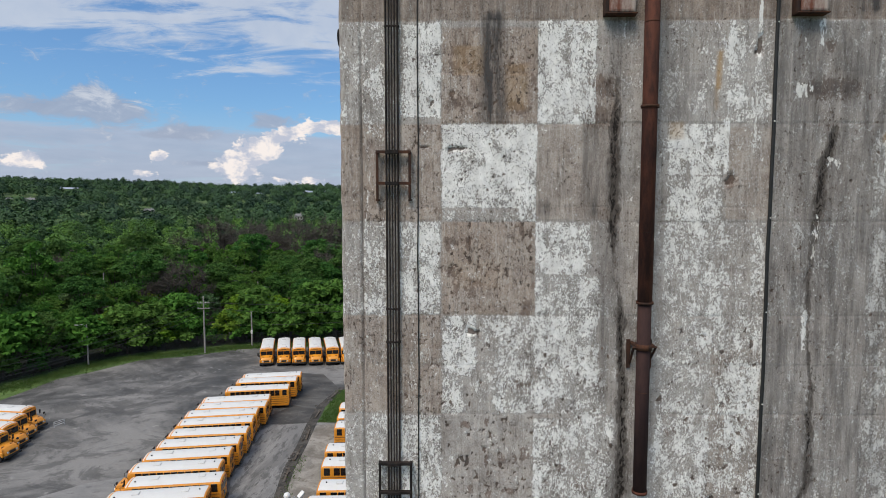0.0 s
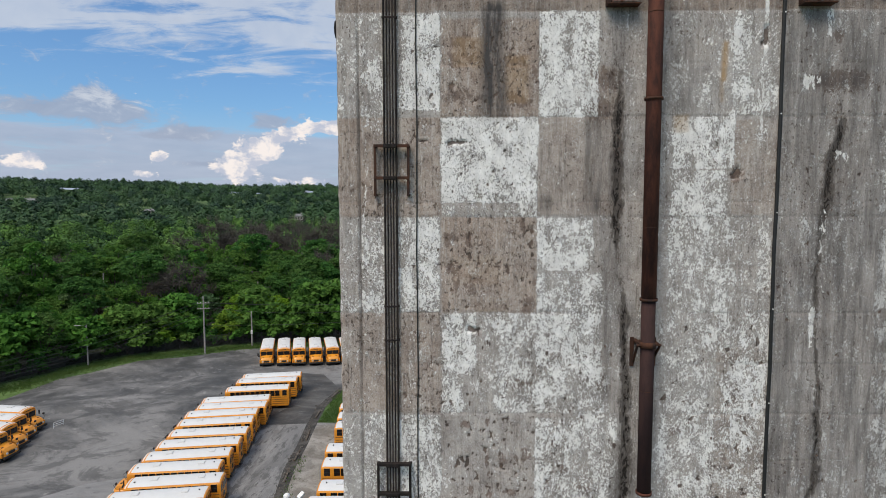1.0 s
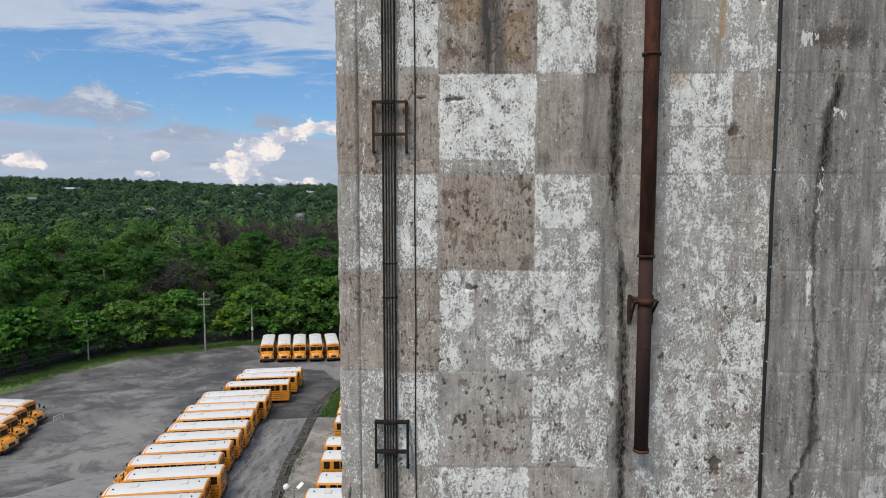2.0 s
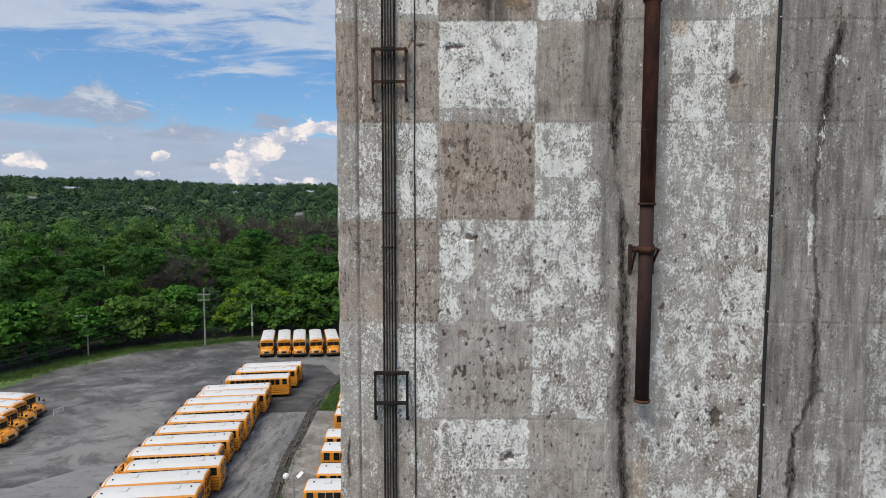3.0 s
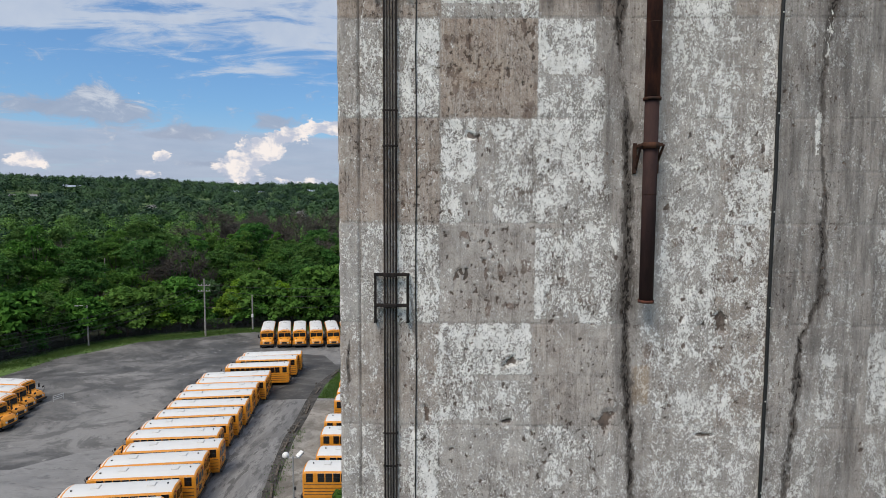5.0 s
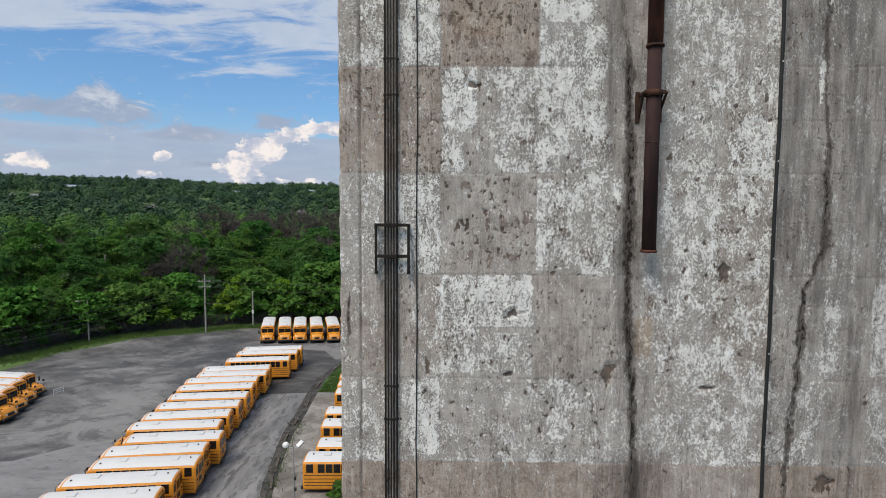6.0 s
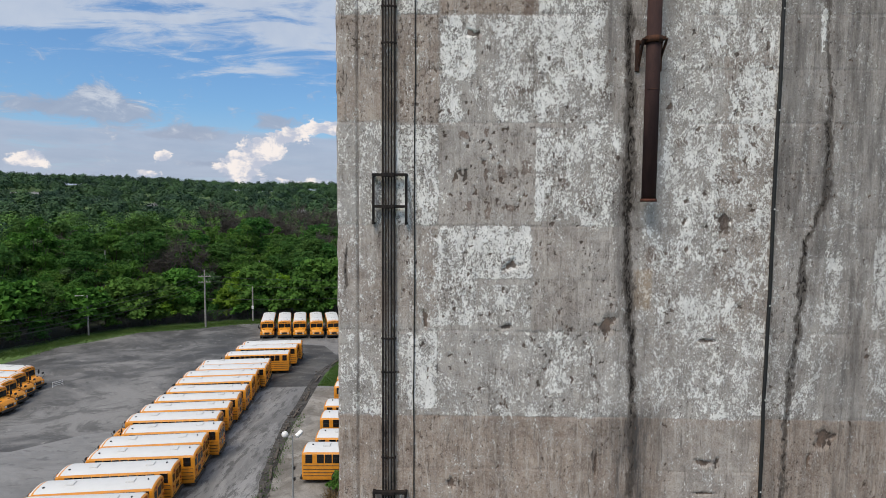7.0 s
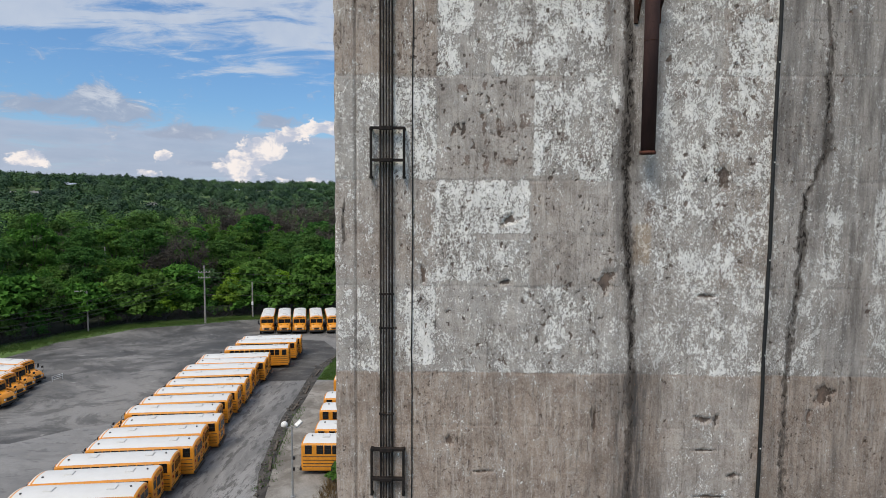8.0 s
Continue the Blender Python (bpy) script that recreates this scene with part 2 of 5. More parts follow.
def rust_material(name, dark, light, rough=0.85):
    m, nt, b = material(name)
    o = where(nt)
    n = fuzz(nt, spread(nt, o, (3, 3, 0.8)), 2.0, 8, 0.68)
    f = fuzz(nt, o, 30.0, 6, 0.7)
    c = blend(nt, ease(nt, n, 0.36, 0.66), dark, light)
    c = blend(nt, ease(nt, f, 0.58, 0.74, 0, 0.6), c, (dark[0] * 0.4, dark[1] * 0.4, dark[2] * 0.4))
    put(b.inputs["Base Color"], c)
    b.inputs["Roughness"].default_value, b.inputs["Specular IOR Level"].default_value = rough, 0.2
    bump(nt, b, f, 0.35, 0.006)
    return m


def ground_material(name, dark, light, patch_scale, worn=(0.2, 0.19, 0.18), worn_at=0.62, rough=0.9, stretch=(1, 1, 1), wet=0.0, oil=0.5):
    """Ground in two tones with stains, worn patches and grit."""
    m, nt, b = material(name)
    o = where(nt)
    big = fuzz(nt, spread(nt, o, stretch), patch_scale, 9, 0.7, 0.5)
    mid = fuzz(nt, spread(nt, o, stretch), 0.5, 9, 0.72)
    grit = fuzz(nt, o, 14.0, 4, 0.7)
    c = blend(nt, ease(nt, big, 0.39, 0.61), dark, light)
    c = blend(nt, ease(nt, mid, worn_at, worn_at + 0.07, 0, 0.75), c, worn)
    spill = fuzz(nt, spread(nt, o, (stretch[0] * 0.16, stretch[1] * 0.16, 1), (11, 5, 0)), 1.0, 9, 0.74, 0.6)
    c = blend(nt, ease(nt, spill, 0.48, 0.57, 0.0, oil), c, (dark[0] * 0.55, dark[1] * 0.55, dark[2] * 0.55))
    c = blend(nt, ease(nt, grit, 0.3, 0.75, 0.0, 0.35), c, (dark[0] * 0.5, dark[1] * 0.5, dark[2] * 0.5))
    put(b.inputs["Base Color"], c)
    put(b.inputs["Roughness"], ease(nt, big, 0.35, 0.6, rough - wet, rough))
    bump(nt, b, calc(nt, "ADD", grit, mid), 0.4, 0.03)
    return m


def plain_material(name, colour, rough=0.5, metal=0.0, vary=0.12, scale=4.0, coat=0.0):
    """Paint, rubber or metal with a little dirt in it."""
    m, nt, b = material(name)
    o = where(nt)
    n = fuzz(nt, o, scale, 6, 0.65)
    low = tuple(v * (1 - 2.2 * vary) for v in colour)
    put(b.inputs["Base Color"], blend(nt, ease(nt, n, 0.32, 0.66), low, colour))
    put(b.inputs["Roughness"], ease(nt, n, 0.3, 0.7, min(1, rough + 0.15), rough))
    b.inputs["Metallic"].default_value, b.inputs["Coat Weight"].default_value = metal, coat
    return m


def leaf_material(name, dark, light, dry=(0.135, 0.175, 0.050), see=0.34):
    m, nt, b = material(name)
    c = blend(nt, calc(nt, "ADD", calc(nt, "MULTIPLY", island(nt), 0.72), calc(nt, "MULTIPLY", given(nt, "clump"), 0.28)), dark, light)
    c = blend(nt, ease(nt, chance(nt), 0.0, 1.0, 0.0, 0.55), c, blend(nt, 0.75, c, dry))
    o = where(nt)
    c = blend(nt, ease(nt, fuzz(nt, o, 0.45, 3), 0.40, 0.66, 0.0, 0.5), c, dark)
    put(b.inputs["Base Color"], c)
    b.inputs["Roughness"].default_value, b.inputs["Specular IOR Level"].default_value = 0.7, 0.08
    thin = nt.nodes.new("ShaderNodeBsdfTranslucent")
    put(thin.inputs["Color"], c)
    both = nt.nodes.new("ShaderNodeMixShader")
    both.inputs[0].default_value = see
    nt.links.new(b.outputs[0], both.inputs[1])
    nt.links.new(thin.outputs[0], both.inputs[2])
    nt.links.new(both.outputs[0], nt.nodes["Material Output"].inputs["Surface"])
    return m


CONCRETE = concrete_material()
RUST_PIPE = rust_material("rusted_pipe", (0.050, 0.024, 0.020), (0.125, 0.046, 0.030))
DARK_PIPE = rust_material("dark_rusted_pipe", (0.030, 0.017, 0.017), (0.050, 0.026, 0.023))
RUST_STEEL = rust_material("rusted_steel", (0.030, 0.019, 0.016), (0.095, 0.040, 0.022))
RUST_PAINT = rust_material("peeling_painted_steel", (0.15, 0.055, 0.035), (0.40, 0.34, 0.30))
CONDUIT = rust_material("dark_conduit", (0.010, 0.009, 0.009), (0.032, 0.024, 0.021), 0.8)
CONDUIT_PALE = rust_material("grey_conduit", (0.10, 0.095, 0.09), (0.24, 0.23, 0.22), 0.5)
RUBBER = plain_material("black_rubber", (0.012, 0.013, 0.013), 0.6)
CLIP = plain_material("pale_clip", (0.7, 0.7, 0.68), 0.5)
ASPHALT = ground_material("worn_asphalt", (0.062, 0.061, 0.060), (0.240, 0.235, 0.228), 0.042, (0.31, 0.302, 0.290), 0.585, 0.80, (1, 1.2, 1), 0.25, 0.55)
PAD = ground_material("pale_pavement", (0.18, 0.178, 0.176), (0.29, 0.286, 0.282), 0.10, (0.055, 0.053, 0.051), 0.505, 0.8, (2.6, 0.7, 1), 0.15, 0.55)
OLD_LOT = ground_material("smooth_pavement", (0.165, 0.163, 0.162), (0.26, 0.257, 0.253), 0.06, (0.11, 0.11, 0.11), 0.55, 0.75, (1, 2, 1), 0.2, 0.22)
DARK_LOT = ground_material("dark_asphalt", (0.045, 0.044, 0.043), (0.12, 0.117, 0.113), 0.09, (0.16, 0.155, 0.15), 0.56, 0.85, (1, 2, 1), 0.15)
DIRT = ground_material("gravel_dirt", (0.17, 0.155, 0.135), (0.33, 0.315, 0.29), 0.25, (0.10, 0.085, 0.06), 0.56)
TAR = ground_material("broken_asphalt_edge", (0.03, 0.028, 0.026), (0.085, 0.078, 0.07), 0.6, (0.12, 0.11, 0.1), 0.62)
SOIL = ground_material("grass_and_soil", (0.045, 0.092, 0.022), (0.100, 0.168, 0.038), 0.09, (0.14, 0.125, 0.075), 0.64)
FLOOR_WOOD = ground_material("woodland_floor", (0.018, 0.026, 0.012), (0.04, 0.05, 0.02), 0.05)


# ---------------------------------------------------------------- mesh helpers
def part(name, bm, mat, parent=None, label="", smooth=False):
    """Link a bmesh as one mesh object, under a thing or a part if one is given."""
    me = bpy.data.meshes.new(name)
    if smooth:
        for f in bm.faces:
            f.smooth = True
    bm.to_mesh(me)
    bm.free()
    me.materials.append(mat)
    ob = new(name, me)
    if parent is not None:
        ob.parent = parent
    if label:
        tagged(ob, label)
    return ob


def again(ob, m, parent=None):
    """The same mesh once more, as an object of its own."""
    o = new(ob.name.split(".")[0], ob.data)
    o.parent = parent if parent is not None else ob.parent
    o.matrix_basis = m
    if "label" in ob:
        tagged(o, ob["label"])
    return o


def box(bm, lo, hi, bevel=0.0, segs=1):
    """A box between two corners, its edges rounded."""
    g = bmesh.ops.create_cube(bm, size=1.0)
    mid = [(a + b) / 2 for a, b in zip(lo, hi)]
    bmesh.ops.scale(bm, vec=[b - a for a, b in zip(lo, hi)], verts=g["verts"])
    bmesh.ops.translate(bm, vec=mid, verts=g["verts"])
    if bevel:
        edges = {e for v in g["verts"] for e in v.link_edges}
        bmesh.ops.bevel(bm, geom=list(edges), offset=bevel, segments=segs, affect="EDGES", profile=0.5)
    return bm


def rod(bm, a, b, r, segs=10, r2=None):
    """A round bar from a to b."""
    a, b = Vector(a), Vector(b)
    d = b - a
    m = Matrix.Translation((a + b) / 2) @ d.to_track_quat("Z", "Y").to_matrix().to_4x4()
    bmesh.ops.create_cone(bm, cap_ends=True, segments=segs, radius1=r, radius2=r if r2 is None else r2, depth=d.length, matrix=m)
    return bm


def slab(points, z0, z1):
    """An upright prism over a plan outline."""
    bm = bmesh.new()
    low = [bm.verts.new((x, y, z0)) for x, y in points]
    top = [bm.verts.new((x, y, z1)) for x, y in points]
    bm.faces.new(top)
    bm.faces.new(low[::-1])
    for i in range(len(points)):
        j = (i + 1) % len(points)
        bm.faces.new((low[i], low[j], top[j], top[i]))
    bmesh.ops.recalc_face_normals(bm, faces=bm.faces)
    return bm


def sheet(name, verts, faces, mat):
    """A mesh object from arrays of points and quads or triangles."""
    me = bpy.data.meshes.new(name)
    verts, faces = np.asarray(verts, np.float32), np.asarray(faces, np.int32)
    k = faces.shape[1]
    me.vertices.add(len(verts))
    me.vertices.foreach_set("co", verts.ravel())
    me.loops.add(faces.size)
    me.loops.foreach_set("vertex_index", faces.ravel())
    me.polygons.add(len(faces))
    me.polygons.foreach_set("loop_start", np.arange(0, faces.size, k, dtype=np.int32))
    me.update(calc_edges=True)
    me.materials.append(mat)
    return new(name, me)


def empty(name, m=None):
    ob = new(name)
    if m is not None:
        ob.matrix_basis = m
    return ob


# ---------------------------------------------------------------- the concrete tower
WALL_Y, EDGE = 10.30, -1.975
X0, X1, Z0, Z1, STEP = EDGE, 8.5, 17.4, 34.2, 0.025
LIFTS = (32.72, 30.97, 29.27, 27.60, 25.80, 24.04, 22.19, 20.66)


def build_wall():
    gx, gz = np.arange(X0, X1 + 1e-6, STEP), np.arange(Z0, Z1 + 1e-6, STEP)
    X, Z = np.meshgrid(gx, gz)
    rng = np.random.default_rng(7)

    def soft(shape_z, shape_x, seed):
        """Smooth random field with cells of the given size in metres."""
        r = np.random.default_rng(seed)
        nz, nx = int((Z1 - Z0) / shape_z) + 4, int((X1 - X0) / shape_x) + 4
        c = r.random((nz, nx))
        fz, fx = (Z - Z0) / shape_z, (X - X0) / shape_x
        iz, ix = fz.astype(int), fx.astype(int)
        tz, tx = fz - iz, fx - ix
        tz, tx = tz * tz * (3 - 2 * tz), tx * tx * (3 - 2 * tx)
        top = c[iz, ix] * (1 - tx) + c[iz, ix + 1] * tx
        return top * (1 - tz) + (c[iz + 1, ix] * (1 - tx) + c[iz + 1, ix + 1] * tx) * tz

    wob = (soft(0.25, 0.25, 1) - 0.5) * 0.05
    paint, warm, grime, pit, rust = np.zeros_like(X), np.full_like(X, 0.45), np.zeros_like(X), np.zeros_like(X), np.zeros_like(X)
    gap, blot, salt = np.zeros_like(X), np.zeros_like(X), np.zeros_like(X)
    depth = (soft(0.5, 0.5, 2) - 0.5) * 0.010 + (soft(0.12, 0.12, 3) - 0.5) * 0.005

    def field(x0, x1, z0, z1, edge=0.02):
        """A rectangle with slightly ragged edges, 1 inside."""
        def ramp(v):
            return np.clip(v / edge + 0.5, 0, 1)
        return ramp(X + wob * 0.5 - x0) * ramp(x1 - X - wob * 0.5) * ramp(Z + wob * 0.5 - z0) * ramp(z1 - Z - wob * 0.5)

    def coat(x0, x1, row, amount, top=0.0, foot=1.0, edge=0.02):
        """White paint over a part of one lift, from top to foot (shares of its height)."""
        nonlocal paint
        hi, lo = LIFTS[row], LIFTS[row + 1]
        f = field(x0, x1, hi - (hi - lo) * foot, hi - (hi - lo) * top, edge)
        paint = paint * (1 - f) + amount * f

    def darken(x0, x1, z0, z1, amount, edge=0.25):
        nonlocal grime
        grime = np.maximum(grime, amount * field(x0, x1, z0, z1, edge))

    def bare(x0, x1, z0, z1, amount, edge=0.02):
        nonlocal warm
        f = field(x0, x1, z0, z1, edge)
        warm = warm * (1 - f) + amount * f

    # thin grey wash over the painted lifts, raw brown concrete above and below
    band = field(-9, 99, LIFTS[-1], LIFTS[0], 0.015)
    paint += 0.22 * band
    warm = 1.05 - 0.75 * band
    # columns: edge strip, conduit bay, inner bay, wide bay, next wide bay, pipe bay, cable bay
    A, B, C, D, E, F, G, H = EDGE, -1.60, -0.95, -0.20, 1.46, 2.95, 3.55, 5.52
    coat(A, -1.62, 0, 0.42), coat(B, -1.16, 0, 0.50), coat(-0.86, D - 0.02, 0, 0.90, 0.02, 0.94), coat(C, -0.86, 0, 0.6), coat(E, 2.47, 0, 0.86)
    coat(D, E, 0, 0.12), coat(4.72, 5.02, 0, 0.78), coat(3.6, 4.7, 0, 0.34), coat(5.02, 5.5, 0, 0.5)
    coat(A, D, 1, 0.13), coat(D, E, 1, 0.95, 0.0, 0.86), coat(D, E, 1, 0.45, 0.88, 1.0), coat(1.16, E, 1, 0.85, 0.86, 1.0), coat(E, 2.9, 1, 0.10), coat(3.75, 4.80, 1, 0.82, 0.0, 0.52), coat(3.72, 4.7, 1, 0.70, 0.53, 1.0), coat(4.8, H, 1, 0.26)
    coat(A, -1.62, 2, 0.42), coat(B, -1.16, 2, 0.62), coat(C, D - 0.02, 2, 0.74), coat(D, E, 2, 0.08), coat(E, 2.45, 2, 0.82, 0.0, 0.56), coat(E, 2.6, 2, 0.68, 0.58, 1.0), coat(3.72, 4.75, 2, 0.66), coat(4.75, H, 2, 0.48)
    coat(A, D, 3, 0.20), coat(D, 0.42, 3, 0.86, 0.0, 0.62), coat(D, 0.2, 3, 0.72, 0.62, 1.0), coat(0.42, 0.75, 3, 0.42), coat(0.75, E, 3, 0.66), coat(E, 2.6, 3, 0.82, 0, 0.62), coat(1.2, 2.75, 3, 0.66, 0.62, 1.0), coat(3.75, 4.7, 3, 0.45), coat(4.7, H, 3, 0.55)
    coat(A, -1.62, 4, 0.40), coat(B, -1.16, 4, 0.55), coat(C, D, 4, 0.78, 0.02, 1.0), coat(D, E, 4, 0.22), coat(E, 2.1, 4, 0.74, 0.05, 0.95), coat(2.1, 2.9, 4, 0.62), coat(3.65, 4.6, 4, 0.55), coat(4.6, H, 4, 0.48)
    coat(A, D, 5, 0.30), coat(-0.75, D, 5, 0.46, 0.3, 1.0), coat(D, 1.42, 5, 0.80, 0.0, 0.5), coat(D, 0.5, 5, 0.68, 0.5, 0.95), coat(0.5, 1.42, 5, 0.60, 0.55, 0.95), coat(E, 2.9, 5, 0.20), coat(3.3, 4.4, 5, 0.48), coat(4.4, H, 5, 0.42), coat(6.45, 6.75, 5, 0.66, 0.1, 0.9)
    coat(A, -1.62, 6, 0.45), coat(B, -1.16, 6, 0.56), coat(-0.75, D, 6, 0.80, 0, 0.92), coat(C, -0.75, 6, 0.5), coat(D, E, 6, 0.40), coat(E, 2.6, 6, 0.55), coat(2.6, 4.6, 6, 0.36), coat(4.6, H, 6, 0.48), coat(H, 6.5, 6, 0.56)
    for row, amount in enumerate((0.30, 0.26, 0.36, 0.24, 0.32, 0.38, 0.30)):
        if row not in (6,):
            coat(H + 0.08, 7.0, row, amount)
        coat(7.3, 8.5, row, amount + 0.28, 0.05, 0.95)
    coat(6.45, 6.75, 5, 0.66, 0.1, 0.9)
    # bare weathered cells
    bare(D, E, 30.97, 32.6, 1.0), bare(A, D, 29.27, 30.97, 0.95), bare(E, 2.9, 29.3, 30.97, 0.7), bare(D, E, 27.6, 29.27, 0.95), bare(A, D, 25.8, 27.6, 0.85)
    bare(2.35, 2.85, 30.95, 31.75, 1.2, 0.2), bare(A, D, 22.3, 24.0, 0.6), bare(4.75, H, 29.3, 30.9, 0.7), bare(4.6, H, 22.2, 27.0, 0.65), bare(E, 2.9, 22.2, 24.0, 0.45)
    # soot and water streaks, plus darker areas beyond the cable and beside the pipe
    darken(0.5, 0.88, 30.95, 32.9, 0.85, 0.22), darken(2.25, 2.55, 29.3, 31.0, 0.5, 0.22), darken(1.5, 1.8, 29.35, 29.65, 0.75, 0.2), darken(5.56, 9.0, 17.0, 24.0, 0.24, 0.05), darken(5.56, 9.0, 23.5, 32.7, 0.42, 0.05), darken(6.7, 7.25, 17.0, 33.0, 0.38, 0.3), darken(6.9, 7.2, 17, 20.7, 0.42, 0.25)
    darken(2.55, 3.0, 26.0, 33.0, 0.42, 0.3), darken(2.85, 3.72, 17.0, 20.9, 0.66, 0.5), darken(5.6, 7.0, 31.35, 31.75, 0.55, 0.3), darken(3.3, 4.2, 31.0, 33, 0.30, 0.3), darken(6.9, 7.3, 32.8, 34.2, 0.9, 0.15)
    darken(0.0, 1.4, 20.3, 20.6, 0.12), darken(2.3, 3.0, 17, 20.6, 0.25, 0.4), darken(-9, 9, 32.75, 34.2, 0.30, 0.04), darken(5.4, 9, 32.75, 34.2, 0.5, 0.1)
    grime *= 0.75 + 0.5 * soft(0.6, 0.12, 11)

    # paler washed bays below the painted lifts
    paint += 0.20 * field(3.75, 5.5, 17, 20.66, 0.3) + 0.10 * field(-2.5, 2.4, 17, 20.66, 0.3) + 0.14 * field(3.6, 5.5, 20.66, 27.6, 0.2)
    bare(3.75, 5.5, 17, 20.62, 0.6, 0.4)

    # cracks
    def crack(points, wide, deep, halo, dark):
        nonlocal depth, grime, gap
        zs = np.array([p[1] for p in points])[::-1]
        xs = np.array([p[0] for p in points])[::-1]
        line = np.interp(Z[:, 0], zs, xs) + (soft(0.43, 9.0, 22)[:, 0] - 0.5) * 0.05 + (soft(0.17, 9.0, 27)[:, 0] - 0.5) * 0.035 + (soft(0.06, 9.0, 25)[:, 0] - 0.5) * 0.03
        inside = np.clip((zs[-1] - Z[:, 0]) / 0.3, 0, 1) * np.clip((Z[:, 0] - zs[0]) / 0.3, 0, 1)
        share = np.interp(Z[:, 0], zs, np.array([p[2] for p in points])[::-1]) * inside
        d = np.abs(X - line[:, None])
        size = wide * (0.6 + 0.8 * soft(0.35, 9.0, 23)) * (0.35 + share[:, None])
        core = np.clip(1.25 - d / size, 0, 1) * np.clip(share * 1.5, 0, 1)[:, None]
        depth += deep * np.clip(1.2 - d / (size * 0.45), 0, 1) * share[:, None]
        gap = np.maximum(gap, core * (0.45 + 0.45 * share[:, None]))
        grime = np.maximum(grime, dark * np.clip(1 - d / (halo * (0.5 + soft(0.8, 9.0, 24))), 0, 1) * share[:, None])

    # x, z and how open it is
    crack([(2.80, 32.7, 0.25), (2.80, 31.5, 0.45), (2.81, 30.9, 1.0), (2.81, 29.9, 0.95), (2.80, 29.0, 0.85), (2.86, 28.6, 0.35), (2.95, 27.9, 0.5), (2.99, 27.5, 0.8), (3.03, 26.5, 0.8), (3.08, 25.7, 0.9), (3.07, 24.6, 1.0), (3.06, 23.7, 0.95), (3.11, 22.9, 0.9), (3.18, 21.9, 0.8), (3.21, 21.2, 0.7), (3.24, 20.2, 0.6), (3.25, 17.0, 0.6)], 0.095, 0.010, 0.34, 0.62)
    crack([(6.64, 31.1, 1.0), (6.56, 30.6, 0.95), (6.40, 30.2, 1.0), (6.36, 29.5, 0.9), (6.28, 28.6, 0.6), (6.28, 27.4, 0.55), (6.40, 26.3, 0.6), (6.42, 25.4, 0.7), (6.44, 24.6, 0.7), (6.26, 24.1, 0.55), (6.10, 23.8, 0.95), (6.08, 22.8, 0.9), (5.98, 21.6, 0.7), (5.91, 20.6, 0.6), (5.93, 19.6, 0.6), (5.95, 17.0, 0.6)], 0.085, 0.010, 0.26, 0.55)
    crack([(2.55, 20.3, 0.6), (2.6, 19.0, 0.3)], 0.04, 0.012, 0.1, 0.4)
    crack([(0.15, 25.25, 0.6), (0.08, 24.8, 0.5), (0.05, 24.2, 0.3)], 0.026, 0.008, 0.05, 0.2)
    crack([(-0.22, 22.1, 0.5), (-0.19, 20.8, 0.4)], 0.024, 0.008, 0.04, 0.2)
    crack([(-1.80, 23.9, 0.8), (-1.83, 22.7, 0.7)], 0.034, 0.012, 0.06, 0.3)

    # brown blotches on the bare cells: x, z, half width, half height
    def blotch(spots, amount):
        for x, z, w, h in spots:
            r = np.hypot((X - x + wob) / w, (Z - z + wob) / h)
            np.maximum(blot, amount * np.clip(1.45 - 0.85 * r, 0, 1), out=blot)

    blotch([(0.16, 32.22, 0.29, 0.12), (0.11, 31.96, 0.31, 0.14), (1.06, 31.91, 0.17, 0.17), (0.07, 31.36, 0.29, 0.14), (0.4, 31.29, 0.19, 0.06), (1.11, 31.24, 0.24, 0.12), (1.39, 31.68, 0.1, 0.14)], 0.62)
    blotch([(-0.06, 28.89, 0.12, 0.12), (0.29, 28.87, 0.06, 0.17), (-0.01, 28.38, 0.12, 0.1), (0.06, 28.15, 0.07, 0.22), (0.34, 28.1, 0.14, 0.17), (1.33, 27.77, 0.12, 0.17), (1.22, 29.12, 0.04, 0.14), (1.01, 29.03, 0.05, 0.07), (1.42, 28.12, 0.07, 0.07), (1.16, 26.36, 0.22, 0.12)], 0.70)
    blotch([(0.64, 24.95, 0.04, 0.14), (0.89, 24.93, 0.07, 0.12), (0.66, 24.7, 0.04, 0.05), (0.65, 24.28, 0.05, 0.14), (1.0, 24.33, 0.12, 0.05), (1.13, 24.96, 0.04, 0.07), (0.63, 25.67, 0.04, 0.07), (0.23, 25.6, 0.1, 0.06), (1.31, 25.05, 0.1, 0.12), (1.69, 24.73, 0.1, 0.05), (0.29, 24.35, 0.06, 0.07), (2.63, 26.31, 0.12, 0.12), (2.31, 24.45, 0.12, 0.17), (1.97, 24.73, 0.06, 0.12)], 0.80)
    blotch([(4.85, 26.81, 0.16, 0.1), (4.82, 26.46, 0.08, 0.05), (4.9, 26.17, 0.16, 0.24), (4.9, 25.6, 0.16, 0.09), (4.62, 24.11, 0.12, 0.14), (4.15, 25.62, 0.06, 0.03), (3.95, 25.5, 0.13, 0.08), (4.8, 25.02, 0.06, 0.06), (4.53, 24.87, 0.06, 0.06), (4.79, 24.8, 0.13, 0.06), (3.46, 23.49, 0.08, 0.21), (4.94, 23.14, 0.13, 0.1), (5.33, 23.09, 0.04, 0.13), (4.6, 23.34, 0.05, 0.16)], 0.66)
